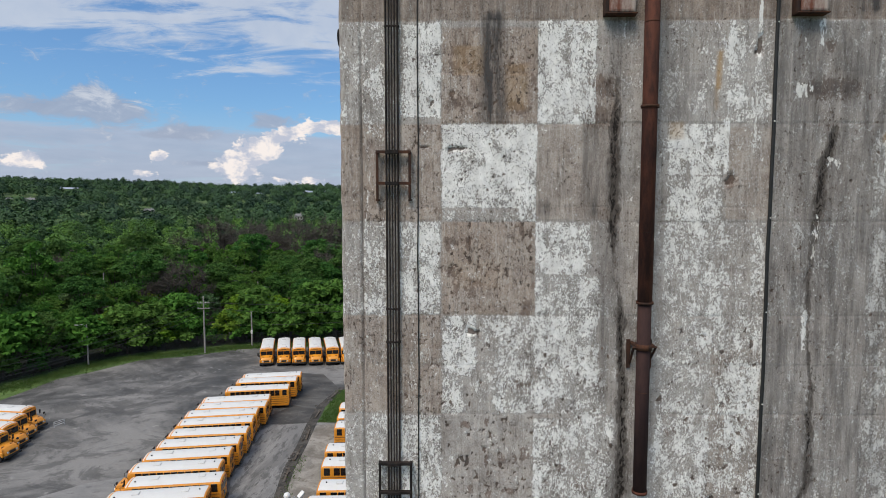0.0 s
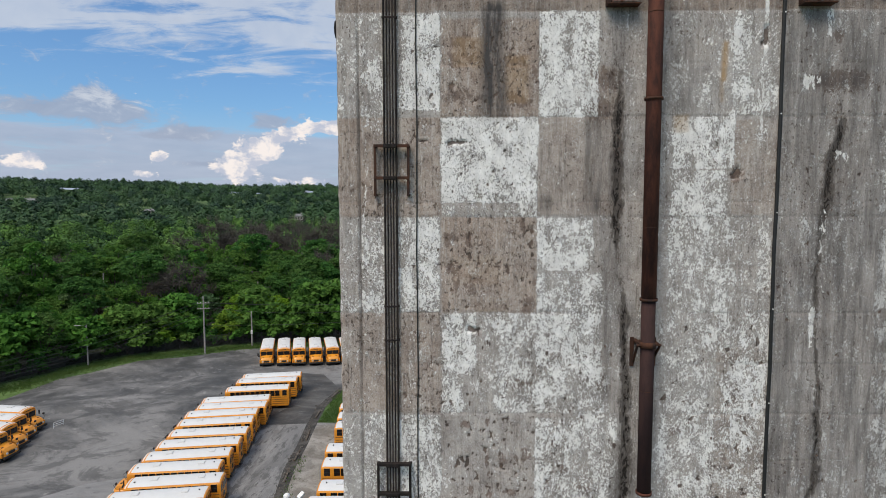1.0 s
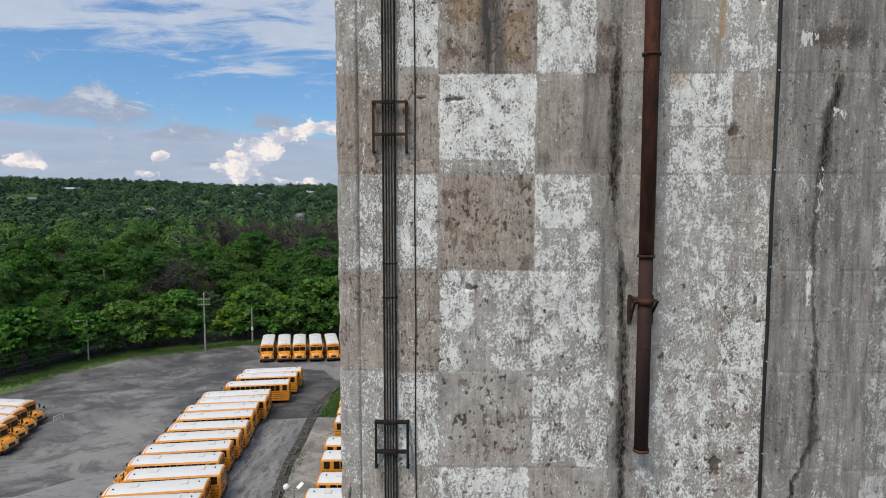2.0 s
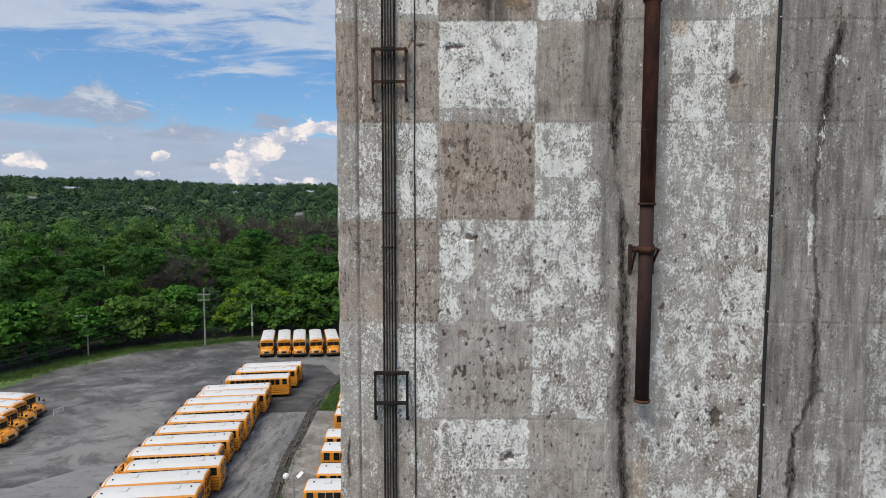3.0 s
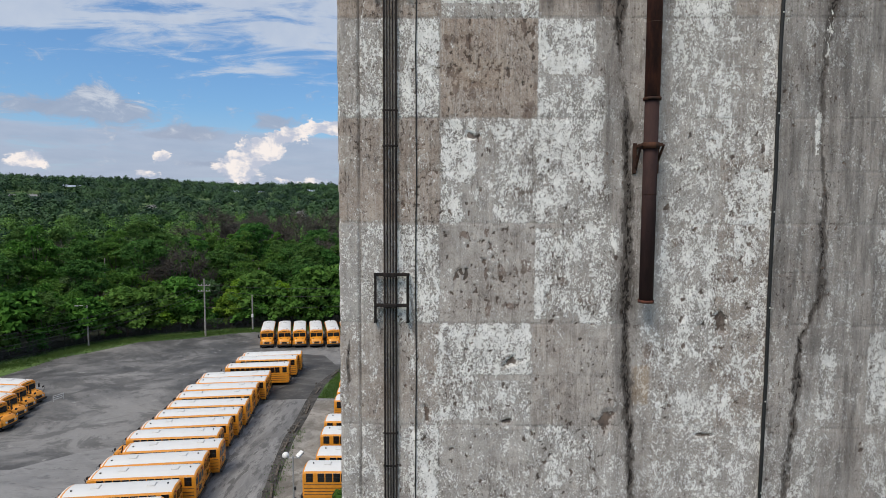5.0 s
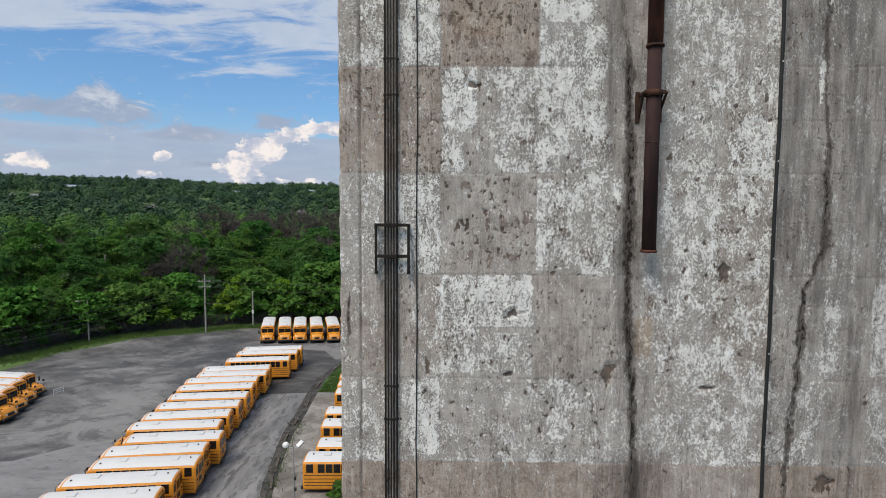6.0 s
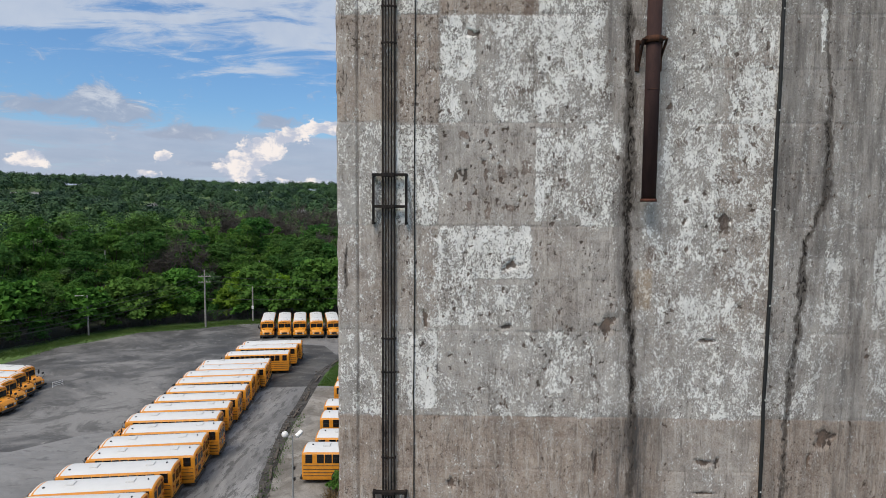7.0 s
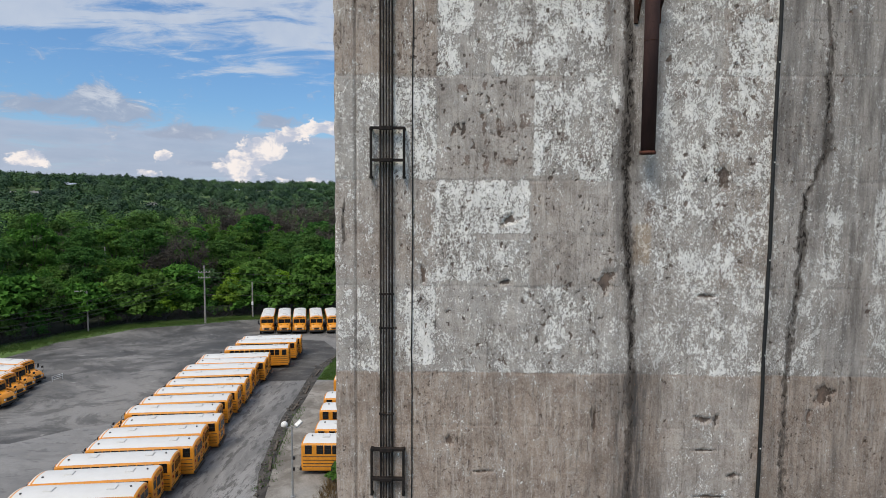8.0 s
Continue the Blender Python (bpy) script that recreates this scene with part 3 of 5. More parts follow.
    blotch([(2.62, 31.59, 0.20, 0.17), (2.49, 31.12, 0.20, 0.17), (6.5, 31.55, 0.45, 0.16), (6.45, 32.3, 0.08, 0.1), (4.85, 29.98, 0.10, 0.12)], 0.95)

    # white lime runs
    def daub(x0, x1, z0, z1, amount, edge=0.03):
        nonlocal salt
        lean = (soft(0.7, 9.0, 51) - 0.5) * 0.08
        f = np.clip((X + lean - x0) / edge + 0.5, 0, 1) * np.clip((x1 - X - lean) / edge + 0.5, 0, 1) * np.clip((Z - z0) / 0.12 + 0.5, 0, 1) * np.clip((z1 - Z) / 0.12 + 0.5, 0, 1)
        salt = np.maximum(salt, 0.72 * min(amount, 1.2) * f)

    daub(5.19, 5.27, 31.9, 34.2, 1.25), daub(5.17, 5.23, 30.4, 31.9, 1.05, 0.05), daub(5.86, 6.06, 31.40, 31.66, 1.5), daub(6.08, 6.16, 31.48, 31.64, 1.2), daub(6.16, 6.28, 26.95, 27.75, 1.15, 0.06), daub(6.28, 6.40, 28.6, 29.4, 0.9, 0.08), daub(6.45, 6.80, 30.20, 30.42, 0.9, 0.10), daub(6.30, 6.44, 27.9, 28.5, 0.6, 0.1)
    daub(6.22, 6.34, 32.25, 32.75, 1.0, 0.06), daub(5.98, 6.02, 32.2, 32.8, 0.9, 0.05), daub(7.42, 7.7, 30.0, 31.0, 0.95, 0.06), daub(6.42, 6.75, 22.6, 23.75, 0.50, 0.1), daub(7.0, 7.3, 22.6, 23.6, 0.42, 0.1), daub(7.4, 8.0, 21.4, 24.2, 0.50, 0.1), daub(6.35, 6.6, 21.7, 22.3, 0.55, 0.08), daub(1.40, 1.46, 29.3, 30.9, 0.7), daub(5.30, 5.45, 26.0, 27.2, 0.8, 0.06), daub(-1.52, -1.44, 28.0, 30.6, 0.75, 0.04)
    for x0, x1, z0, z1, amount in ((4.53, 4.62, 31.55, 32.2, 0.8), (4.52, 4.58, 31.2, 31.6, 0.35), (3.75, 4.0, 30.7, 31.0, 0.45), (3.2, 3.5, 22.6, 23.3, 0.4), (7.42, 7.6, 30.65, 30.8, 0.8), (0.0, 0.6, 31.8, 32.3, 0.3), (0.9, 1.3, 31.2, 32.0, 0.3), (0.0, 0.9, 28.1, 28.6, 0.10)):
        rust = np.maximum(rust, amount * field(x0, x1, z0, z1, 0.06))

    # pitted and spalled spots, each with its own outline
    def spall(x, z, w, h, deep, tone=1.0):
        i0, i1 = np.searchsorted(gz, (z - 2 * h, z + 2 * h))
        j0, j1 = np.searchsorted(gx, (x - 2 * w, x + 2 * w))
        if i1 - i0 < 2 or j1 - j0 < 2:
            return
        a = np.arctan2(Z[i0:i1, j0:j1] - z, X[i0:i1, j0:j1] - x)
        p = rng.random(3) * 6.3
        r = np.hypot((X[i0:i1, j0:j1] - x) / w, (Z[i0:i1, j0:j1] - z) / h) * (1 + 0.22 * np.sin(2 * a + p[0]) + 0.18 * np.sin(3 * a + p[1]) + 0.14 * np.sin(5 * a + p[2]))
        k = np.clip(1.5 - r, 0, 1)
        depth[i0:i1, j0:j1] += deep * np.clip(k * 1.6, 0, 1)
        pit[i0:i1, j0:j1] = np.maximum(pit[i0:i1, j0:j1], tone * k)

    for x, z, w, h in ((0.02, 30.55, 0.12, 0.030), (-0.50, 30.57, 0.10, 0.015), (0.34, 27.30, 0.09, 0.05), (2.75, 22.30, 0.10, 0.16), (4.72, 24.12, 0.11, 0.14), (1.08, 23.36, 0.09, 0.07), (1.02, 22.27, 0.07, 0.04),
                       (-0.42, 22.42, 0.045, 0.10), (4.50, 22.05, 0.16, 0.022), (4.52, 19.85, 0.10, 0.05), (4.75, 19.85, 0.03, 0.10), (4.55, 19.30, 0.20, 0.02), (5.10, 18.85, 0.12, 0.03), (4.70, 18.45, 0.30, 0.025), (0.60, 18.85, 0.14, 0.018),
                       (0.05, 19.42, 0.05, 0.09), (2.62, 19.75, 0.02, 0.22), (4.85, 30.0, 0.07, 0.10), (6.35, 19.9, 0.025, 0.09), (5.25, 32.25, 0.05, 0.12), (0.45, 29.75, 0.06, 0.012), (6.6, 20.35, 0.10, 0.18)):
        spall(x, z, w, h, 0.03, 0.85)
    for n, x0, x1, z0, z1, big in ((70, -0.15, 1.4, 24.2, 25.7, 0.045), (50, -0.15, 1.4, 27.7, 29.2, 0.04), (34, -0.15, 1.4, 31.0, 32.3, 0.04), (40, -0.1, 1.4, 22.3, 24.0, 0.035), (50, 3.7, 5.4, 22.3, 27.5, 0.05),
                                  (60, -0.9, -0.25, 20.8, 32.5, 0.035), (70, -0.2, 2.8, 25.9, 27.5, 0.035), (80, 1.4, 2.9, 20.8, 26, 0.04), (60, -0.2, 2.8, 20.8, 22.2, 0.04), (50, 5.6, 8.3, 18, 32, 0.04), (60, -1.9, 8.3, 17.5, 20.6, 0.03), (40, -0.2, 1.4, 29.4, 30.9, 0.03)):
        for _ in range(n * 3 // 2):
            w = big * (0.22 + 0.6 * rng.random() ** 2)
            spall(x0 + rng.random() * (x1 - x0), z0 + rng.random() * (z1 - z0), w, w * (0.6 + 1.3 * rng.random()), 0.006 + w * 0.15, 0.6 + 0.35 * rng.random())

    # pour joints: a narrow groove and a hair's step between lifts
    for k, z in enumerate(LIFTS + (31.85, 29.52, 28.42, 26.7, 24.95, 23.1, 21.0, 19.7)):
        line = np.abs(Z - z - (soft(9, 0.7, 40 + k) - 0.5) * 0.03)
        cut = np.clip(1 - line / 0.022, 0, 1) * (0.35 + 0.9 * soft(9, 0.35, 60 + k))
        depth += (0.014 if k < 8 else 0.008) * cut
        grime = np.maximum(grime, (0.22 if k < 8 else 0.16) * cut)
        depth += np.where(Z > z, 1, 0) * rng.normal(0, 0.002)
    pit = np.maximum(pit, 0.125 + 0.17 * soft(0.5, 0.4, 77) * np.clip(band + 0.4, 0, 1) + 0.06 * (warm > 0.8))
    # upright joint by the corner, and board edges
    for x, wide, deep, dark in ((-1.60, 0.03, 0.035, 0.55), (-1.52, 0.012, 0.006, 0.1), (1.46, 0.012, 0.006, 0.12), (-0.20, 0.012, 0.006, 0.12), (0.45, 0.01, 0.004, 0.08), (2.46, 0.01, 0.004, 0.06)):
        cut = np.clip(1 - np.abs(X - x) / wide, 0, 1)
        depth += deep * cut
        grime = np.maximum(grime, dark * cut)
    Y = WALL_Y + depth
    # worn corner
    edge = np.clip(1 - (X - EDGE) / 0.05, 0, 1)
    Y += edge ** 2 * 0.05 * (0.5 + soft(0.3, 9.0, 30))
    XX = X + edge * (soft(0.18, 9.0, 31) - 0.3) * 0.018
    nz, nx = X.shape
    verts = np.stack([XX, Y, Z], -1).reshape(-1, 3)
    idx = np.arange(nz * nx).reshape(nz, nx)
    faces = np.stack([idx[:-1, :-1], idx[:-1, 1:], idx[1:, 1:], idx[1:, :-1]], -1).reshape(-1, 4)
    # returns into the wall on all four sides
    rim = np.concatenate([idx[0, :], idx[1:, -1], idx[-1, -2::-1], idx[-2:0:-1, 0]])
    back = verts[rim].copy()
    back[:, 1] = WALL_Y + 0.6
    start = len(verts)
    nxt = np.roll(np.arange(len(rim)), -1)
    skirt = np.stack([rim, start + np.arange(len(rim)), start + nxt, rim[nxt]], -1)
    ob = sheet("wall_front", np.concatenate([verts, back]), np.concatenate([faces, skirt]), CONCRETE)
    for name, a in (("paint", paint), ("warm", warm), ("grime", grime), ("pit", pit), ("rust", rust), ("gap", gap), ("blot", blot), ("salt", salt)):
        values = np.concatenate([a.ravel(), a.ravel()[rim]]).astype(np.float32)
        ob.data.attributes.new(name, "FLOAT", "POINT").data.foreach_set("value", values)
    return tagged(ob, "weathered concrete tower wall with flaking white checker paint", "wall", kind="structure")


def plain_wall(name, lo, hi, label):
    ob = part(name, box(bmesh.new(), lo, hi), CONCRETE)
    for key, v in (("paint", 0.0), ("warm", 0.8), ("grime", 0.15), ("pit", 0.0), ("rust", 0.0), ("gap", 0.0), ("blot", 0.0), ("salt", 0.0)):
        ob.data.attributes.new(key, "FLOAT", "POINT").data.foreach_set("value", np.full(len(ob.data.vertices), v, np.float32))
    return tagged(ob, label, "wall", kind="structure")


build_wall()
plain_wall("wall_front_base", (EDGE, WALL_Y, -0.3), (15.0, WALL_Y + 0.6, Z0), "bare brown concrete base of the tower wall")
plain_wall("wall_front_top", (EDGE, WALL_Y, Z1), (15.0, WALL_Y + 0.6, 36.5), "bare brown concrete top of the tower wall")
plain_wall("wall_front_east", (X1, WALL_Y, Z0), (15.0, WALL_Y + 0.6, Z1), "bare grey concrete stretch of the tower wall")
plain_wall("wall_west", (EDGE, WALL_Y + 0.6, -0.3), (EDGE + 0.5, 26.0, 36.5), "plain concrete side wall of the tower")
plain_wall("wall_east", (14.5, WALL_Y + 0.6, -0.3), (15.0, 26.0, 36.5), "plain concrete side wall of the tower")
plain_wall("wall_north", (EDGE + 0.5, 25.5, -0.3), (14.5, 26.0, 36.5), "plain concrete rear wall of the tower")
tagged(part("roof", box(bmesh.new(), (EDGE, WALL_Y, 36.5), (15.0, 26.0, 36.9), 0.03), TAR), "flat dark tar roof of the concrete tower", "roof", kind="structure")

# ---------------------------------------------------------------- ground
LOT_EDGE = [(-67.5, 85.0), (-66.7, 90.0), (-66.0, 96.0), (-63.0, 99.5), (-58.5, 107.6), (-51.0, 110.4), (-43.0, 116.0), (-36.0, 118.0), (-14.0, 119.5), (40.0, 120.0)]


def hill(x, y):
    """Height of the land: level round the yard, a long wooded rise to the far ridge."""
    far = np.hypot(x, y)
    s = np.clip((far - 380.0) / 950.0, 0, 1)
    ridge = (53.0 - 11.0 * np.clip((x + 430.0) / 260.0, 0, 1)) * s * s * (3 - 2 * s) + 2.5 * np.sin(x * 0.021 + 1.0) * s + 4.0 * np.sin(x * 0.0083 + y * 0.002) * s
    return ridge - np.clip((far - 1400.0) / 1500.0, 0, 1) * 30.0


def build_ground():
    ys = np.concatenate([np.linspace(-2500, -150, 12), np.linspace(-100, 380, 25), np.linspace(400, 1500, 45), np.linspace(1600, 4000, 12)])
    xs = np.concatenate([np.linspace(-3000, -1250, 8), np.linspace(-1200, 500, 70), np.linspace(600, 3000, 12)])
    X, Y = np.meshgrid(xs, ys)
    Z = np.where(Y > 0, hill(X, Y), 0.0) - 0.06
    idx = np.arange(X.size).reshape(X.shape)
    faces = np.stack([idx[:-1, :-1], idx[:-1, 1:], idx[1:, 1:], idx[1:, :-1]], -1).reshape(-1, 4)
    tagged(sheet("ground", np.stack([X, Y, Z], -1).reshape(-1, 3), faces, SOIL), "rough grass and bare soil reaching to the wooded ridge", "ground", kind="structure")


build_ground()
tagged(part("pavement_lot", slab([(-67.0, 60.0), (-80.0, 20.0), (-80.0, -40.0), (40.0, -40.0)] + LOT_EDGE[::-1], -0.3, 0.0), ASPHALT), "worn dark grey asphalt yard with stains and pale scuffs", "pavement", kind="structure")
tagged(part("pavement_dark", slab([(-27.0, 75.9), (-19.2, 76.7), (-19.7, 83.0), (-18.2, 92.0), (-22.0, 99.0), (-30.0, 101.0), (-34.0, 97.0), (-31.0, 92.5), (-24.0, 92.0), (-23.0, 84.0)], -0.2, 0.006), DARK_LOT), "dark damp patch of asphalt by the far buses", "pavement", kind="structure")
tagged(part("pavement_pad", slab([(-40.0, 10.0), (-16.6, 10.0), (-15.6, 45.4), (-16.9, 49.5), (-17.6, 54.2), (-18.1, 57.5), (-18.8, 63.0), (-19.0, 69.6), (-19.5, 76.4), (-26.5, 75.6), (-30.0, 58.0), (-34.0, 40.0)], -0.2, 0.012), PAD), "pale grey pavement strip with dark oil drips", "pavement", kind="structure")
tagged(part("pavement_old", slab([(-70.0, 50.0), (-58.0, 47.5), (-48.0, 54.5), (-43.0, 55.0), (-38.5, 59.5), (-35.0, 61.0), (-31.0, 58.0), (-34.2, 40.0), (-40.2, 10.0), (-75.0, 10.0)], -0.2, 0.008), OLD_LOT), "smooth lighter grey pavement with a ragged edge", "pavement", kind="structure")
tagged(part("pavement_dirt", slab([(-14.6, 10.2), (-15.0, 45.4), (-15.8, 49.5), (-16.5, 54.0), (-17.0, 57.5), (-17.6, 63.0), (-17.8, 69.6), (-18.0, 76.0), (-10.0, 77.0), (20.0, 77.0), (20.0, 27.0), (-3.0, 27.0), (-3.0, 10.2)], -0.2, 0.016), DIRT), "pale gravel and dirt strip beside the yard", "ground", kind="structure")
tagged(part("pavement_edge", slab([(-16.6, 10.1), (-15.5, 45.4), (-16.8, 49.5), (-17.5, 54.2), (-18.0, 57.5), (-18.7, 63.0), (-18.9, 69.6), (-19.4, 76.0), (-19.6, 83.0), (-18.0, 92.0), (-16.9, 92.0), (-18.3, 83.0), (-18.1, 76.1), (-17.7, 69.6), (-17.5, 63.0), (-16.9, 57.5), (-16.4, 54.0), (-15.7, 49.5), (-14.9, 45.4), (-15.4, 10.1)], -0.2, 0.05), TAR), "raised broken black asphalt edge of the pavement", "kerb", kind="structure")
# ---------------------------------------------------------------- fittings on the tower wall
def polyline(bm, points, r, segs=6):
    """One unbroken round bar through the points."""
    pts = [Vector(p) for p in points]
    rings = []
    for i, p in enumerate(pts):
        d = (pts[min(i + 1, len(pts) - 1)] - pts[max(i - 1, 0)]).normalized()
        s = d.cross(Vector((0.31, 0.95, 0.05)) if abs(d.z) > 0.7 else Vector((0, 0, 1))).normalized()
        u = s.cross(d)
        rings.append([bm.verts.new(p + (s * math.cos(a) + u * math.sin(a)) * r) for a in np.linspace(0, 2 * math.pi, segs + 1)[:-1]])
    for p, q in zip(rings, rings[1:]):
        for k in range(segs):
            bm.faces.new((p[k], p[(k + 1) % segs], q[(k + 1) % segs], q[k]))
    bm.faces.new(rings[0][::-1])
    bm.faces.new(rings[-1])
    bmesh.ops.recalc_face_normals(bm, faces=bm.faces)
    return bm


def conduit_bundle():
    root = tagged(empty("conduit_bundle", pose(-1.06, WALL_Y, 0)), "bundle of thin dark rusty conduits clamped up the wall", "conduit")
    for x, r, mat in ((-0.102, 0.017, CONDUIT), (-0.050, 0.012, CONDUIT), (0.000, 0.011, CONDUIT), (0.048, 0.012, CONDUIT), (0.102, 0.017, CONDUIT)):
        part("conduit", rod(bmesh.new(), (x, -0.045, 0.0), (x, -0.045, 36.4), r, 10), mat, root, smooth=False)
    part("conduit", rod(bmesh.new(), (0.025, -0.058, 0.0), (0.025, -0.058, 24.3), 0.010, 8), CONDUIT_PALE, root, "pale grey conduit")
    for z in (32.62, 27.72, 27.12, 22.05, 21.45, 19.9, 18.2):
        bm = box(bmesh.new(), (-0.12, -0.075, z - 0.016), (0.125, -0.062, z + 0.016), 0.003)
        box(bm, (-0.13, -0.070, z - 0.012), (-0.115, 0.0, z + 0.012))
        box(bm, (0.118, -0.070, z - 0.012), (0.133, 0.0, z + 0.012))
        part("clamp", bm, CONDUIT, root, "dark steel strap")
    return root


def support_frame(z, mat, label):
    """Welded angle-iron frame that carries the conduits: two rails, two legs, feet into the wall."""
    root = tagged(empty("support_frame", pose(-1.035, WALL_Y, z)), label, "bracket", "conduit brackets")
    for dz in (0.0, -0.54):
        bm = box(bmesh.new(), (-0.302, -0.135, dz - 0.026), (0.302, -0.125, dz + 0.026), 0.003)
        box(bm, (-0.302, -0.125, dz + 0.014), (0.302, -0.06, dz + 0.026), 0.003)
        part("rail", bm, mat, root)
    for x in (-0.282, 0.282):
        bm = box(bmesh.new(), (x - 0.022, -0.120, -0.82), (x + 0.024, -0.105, 0.016), 0.003)
        box(bm, (x - 0.022, -0.105, -0.82), (x - 0.010, -0.06, 0.016), 0.003)
        leg = part("leg", bm, mat, root)
        part("foot", box(bmesh.new(), (x - 0.026, -0.122, -0.85), (x + 0.026, 0.004, -0.81), 0.006), mat, leg)
        part("anchor", box(bmesh.new(), (x - 0.026, -0.12, -0.03), (x + 0.026, 0.004, 0.01), 0.004), mat, leg)
    part("saddle", box(bmesh.new(), (-0.14, -0.16, -0.04), (0.09, -0.135, 0.035), 0.01), CONDUIT, root, "dark clamp over the conduits")
    part("saddle", box(bmesh.new(), (-0.14, -0.16, -0.575), (0.09, -0.135, -0.51), 0.01), CONDUIT, root, "dark clamp over the conduits")
    return root


conduit_bundle()
support_frame(30.48, RUST_STEEL, "orange-rusted steel frame holding the conduits")
support_frame(24.90, CONDUIT, "black rusted steel frame holding the conduits")
support_frame(19.28, CONDUIT, "black rusted steel frame holding the conduits")


def hung_cable(name, x, r, off, clips, label):
    root = tagged(empty(name, pose(x, WALL_Y, 0)), label, "cable")
    pts = [(0.006 * math.sin(z * 1.7) + 0.004 * math.sin(z * 4.1), -off, z) for z in np.arange(0.0, 36.4, 0.7)]
    part("cable", polyline(bmesh.new(), pts, r, 8), RUBBER, root)
    for z in clips:
        part("clip", box(bmesh.new(), (-r * 0.35, -off - r - 0.005, z - 0.012), (r * 0.5, 0.004, z + 0.012), 0.004), CLIP, root, "small pale metal clip")
    return root


hung_cable("wall_cable", 5.515, 0.030, 0.04, [32.66 - 1.66 * i for i in range(10)], "thick black cable clipped up the concrete wall")
hung_cable("thin_cable", -0.615, 0.011, 0.014, [], "thin dark cable fixed up the concrete wall")


def drain_pipe():
    root = tagged(empty("drain_pipe", pose(3.32, WALL_Y - 0.26, 0)), "rusty brown steel downpipe ending halfway down the wall", "pipe")

    def tube(z0, z1, r):
        bm = bmesh.new()
        rings = []
        for rad, z in ((r, z0), (r, z1), (r - 0.012, z1), (r - 0.012, z0)):
            rings.append([bm.verts.new((rad * math.cos(a), rad * math.sin(a), z)) for a in np.linspace(0, 2 * math.pi, 29)[:-1]])
        for i in range(4):
            p, q = rings[i], rings[(i + 1) % 4]
            for k in range(28):
                f = bm.faces.new((p[k], p[(k + 1) % 28], q[(k + 1) % 28], q[k]))
                f.smooth = i in (0, 2)
        return bm
    part("pipe", tube(27.86, 36.4, 0.125), RUST_PIPE, root)
    part("pipe", tube(24.48, 27.90, 0.117), DARK_PIPE, root, "darker lower length of pipe")
    for z, r in ((31.22, 0.152), (27.88, 0.148)):
        part("flange", tube(z - 0.022, z + 0.022, r), RUST_STEEL, root)
    part("lip", tube(24.47, 24.52, 0.135), RUST_PIPE, root)
    part("seam", tube(32.6, 32.612, 0.129), RUST_STEEL, root)
    for z in (29.1, 26.3):
        part("seam", tube(z, z + 0.012, 0.129 if z > 27.9 else 0.121), RUST_STEEL, root)
    hold = part("collar", tube(27.06, 27.16, 0.15), RUST_STEEL, root)
    for s in (-1, 1):
        bm = box(bmesh.new(), (s * 0.14 - 0.03, -0.10, 27.10), (s * 0.14 + 0.03, 0.262, 27.15), 0.006)
        part("arm", bm, RUST_STEEL, hold)
        bm = rod(bmesh.new(), (s * 0.19, -0.08, 27.12), (s * 0.16, 0.27, 26.72), 0.022, 6)
        part("strut", bm, RUST_STEEL, hold)
        part("plate", box(bmesh.new(), (s * 0.19 - 0.035, 0.23, 26.66), (s * 0.19 + 0.035, 0.263, 27.18), 0.006), RUST_STEEL, hold)
    return root


drain_pipe()


def beam_stub(x, label):
    """Cut steel beam end standing out of the wall."""
    root = tagged(empty("beam_stub", pose(x, WALL_Y, 32.77)), label, "beam", "beam ends")
    part("flange", box(bmesh.new(), (-0.27, -0.20, 0.0), (0.27, 0.02, 0.022), 0.004), RUST_STEEL, root)
    bm = box(bmesh.new(), (-0.20, -0.19, 0.02), (0.25, 0.02, 0.60), 0.05, 3)
    part("web", bm, RUST_PAINT, root, "rust-streaked steel with peeling pale paint")
    part("plate", box(bmesh.new(), (-0.27, -0.14, 0.02), (-0.20, 0.02, 0.60), 0.01), RUST_STEEL, root)
    return root


beam_stub(2.83, "rusted steel beam end with peeling pale paint")
beam_stub(6.03, "rusted steel beam end stained red and white")

vent = tagged(empty("side_vent", pose(EDGE, WALL_Y + 0.45, 32.56)), "dark round vent cap on the tower's side wall", "vent")
part("hood", rod(bmesh.new(), (0.01, 0, 0), (-0.085, 0, 0), 0.20, 20, 0.15), CONDUIT, vent)
part("rim", rod(bmesh.new(), (0.01, 0, 0), (-0.03, 0, 0), 0.225, 20), RUST_STEEL, vent)
# ---------------------------------------------------------------- school buses
YELLOW = plain_material("bus_yellow", (0.74, 0.285, 0.018), 0.38, 0, 0.08, 1.5, 0.2)
ROOF_WHITE = plain_material("bus_roof_white", (0.64, 0.64, 0.63), 0.45, 0, 0.03, 0.9)
BLACK = plain_material("bus_black", (0.018, 0.018, 0.018), 0.55)
GLASS = plain_material("tinted_bus_glass", (0.010, 0.011, 0.012), 0.08, 0, 0.0)
TYRE = plain_material("tyre_rubber", (0.014, 0.014, 0.014), 0.85)
RIM = plain_material("steel_rim", (0.16, 0.13, 0.10), 0.5, 0.4)
RED_LENS = plain_material("red_lens", (0.35, 0.012, 0.010), 0.2)
AMBER_LENS = plain_material("amber_lens", (0.65, 0.19, 0.01), 0.2)
CLEAR_LENS = plain_material("clear_lens", (0.62, 0.62, 0.60), 0.15)
GREY_PAINT = plain_material("grey_hatch", (0.55, 0.55, 0.54), 0.5)

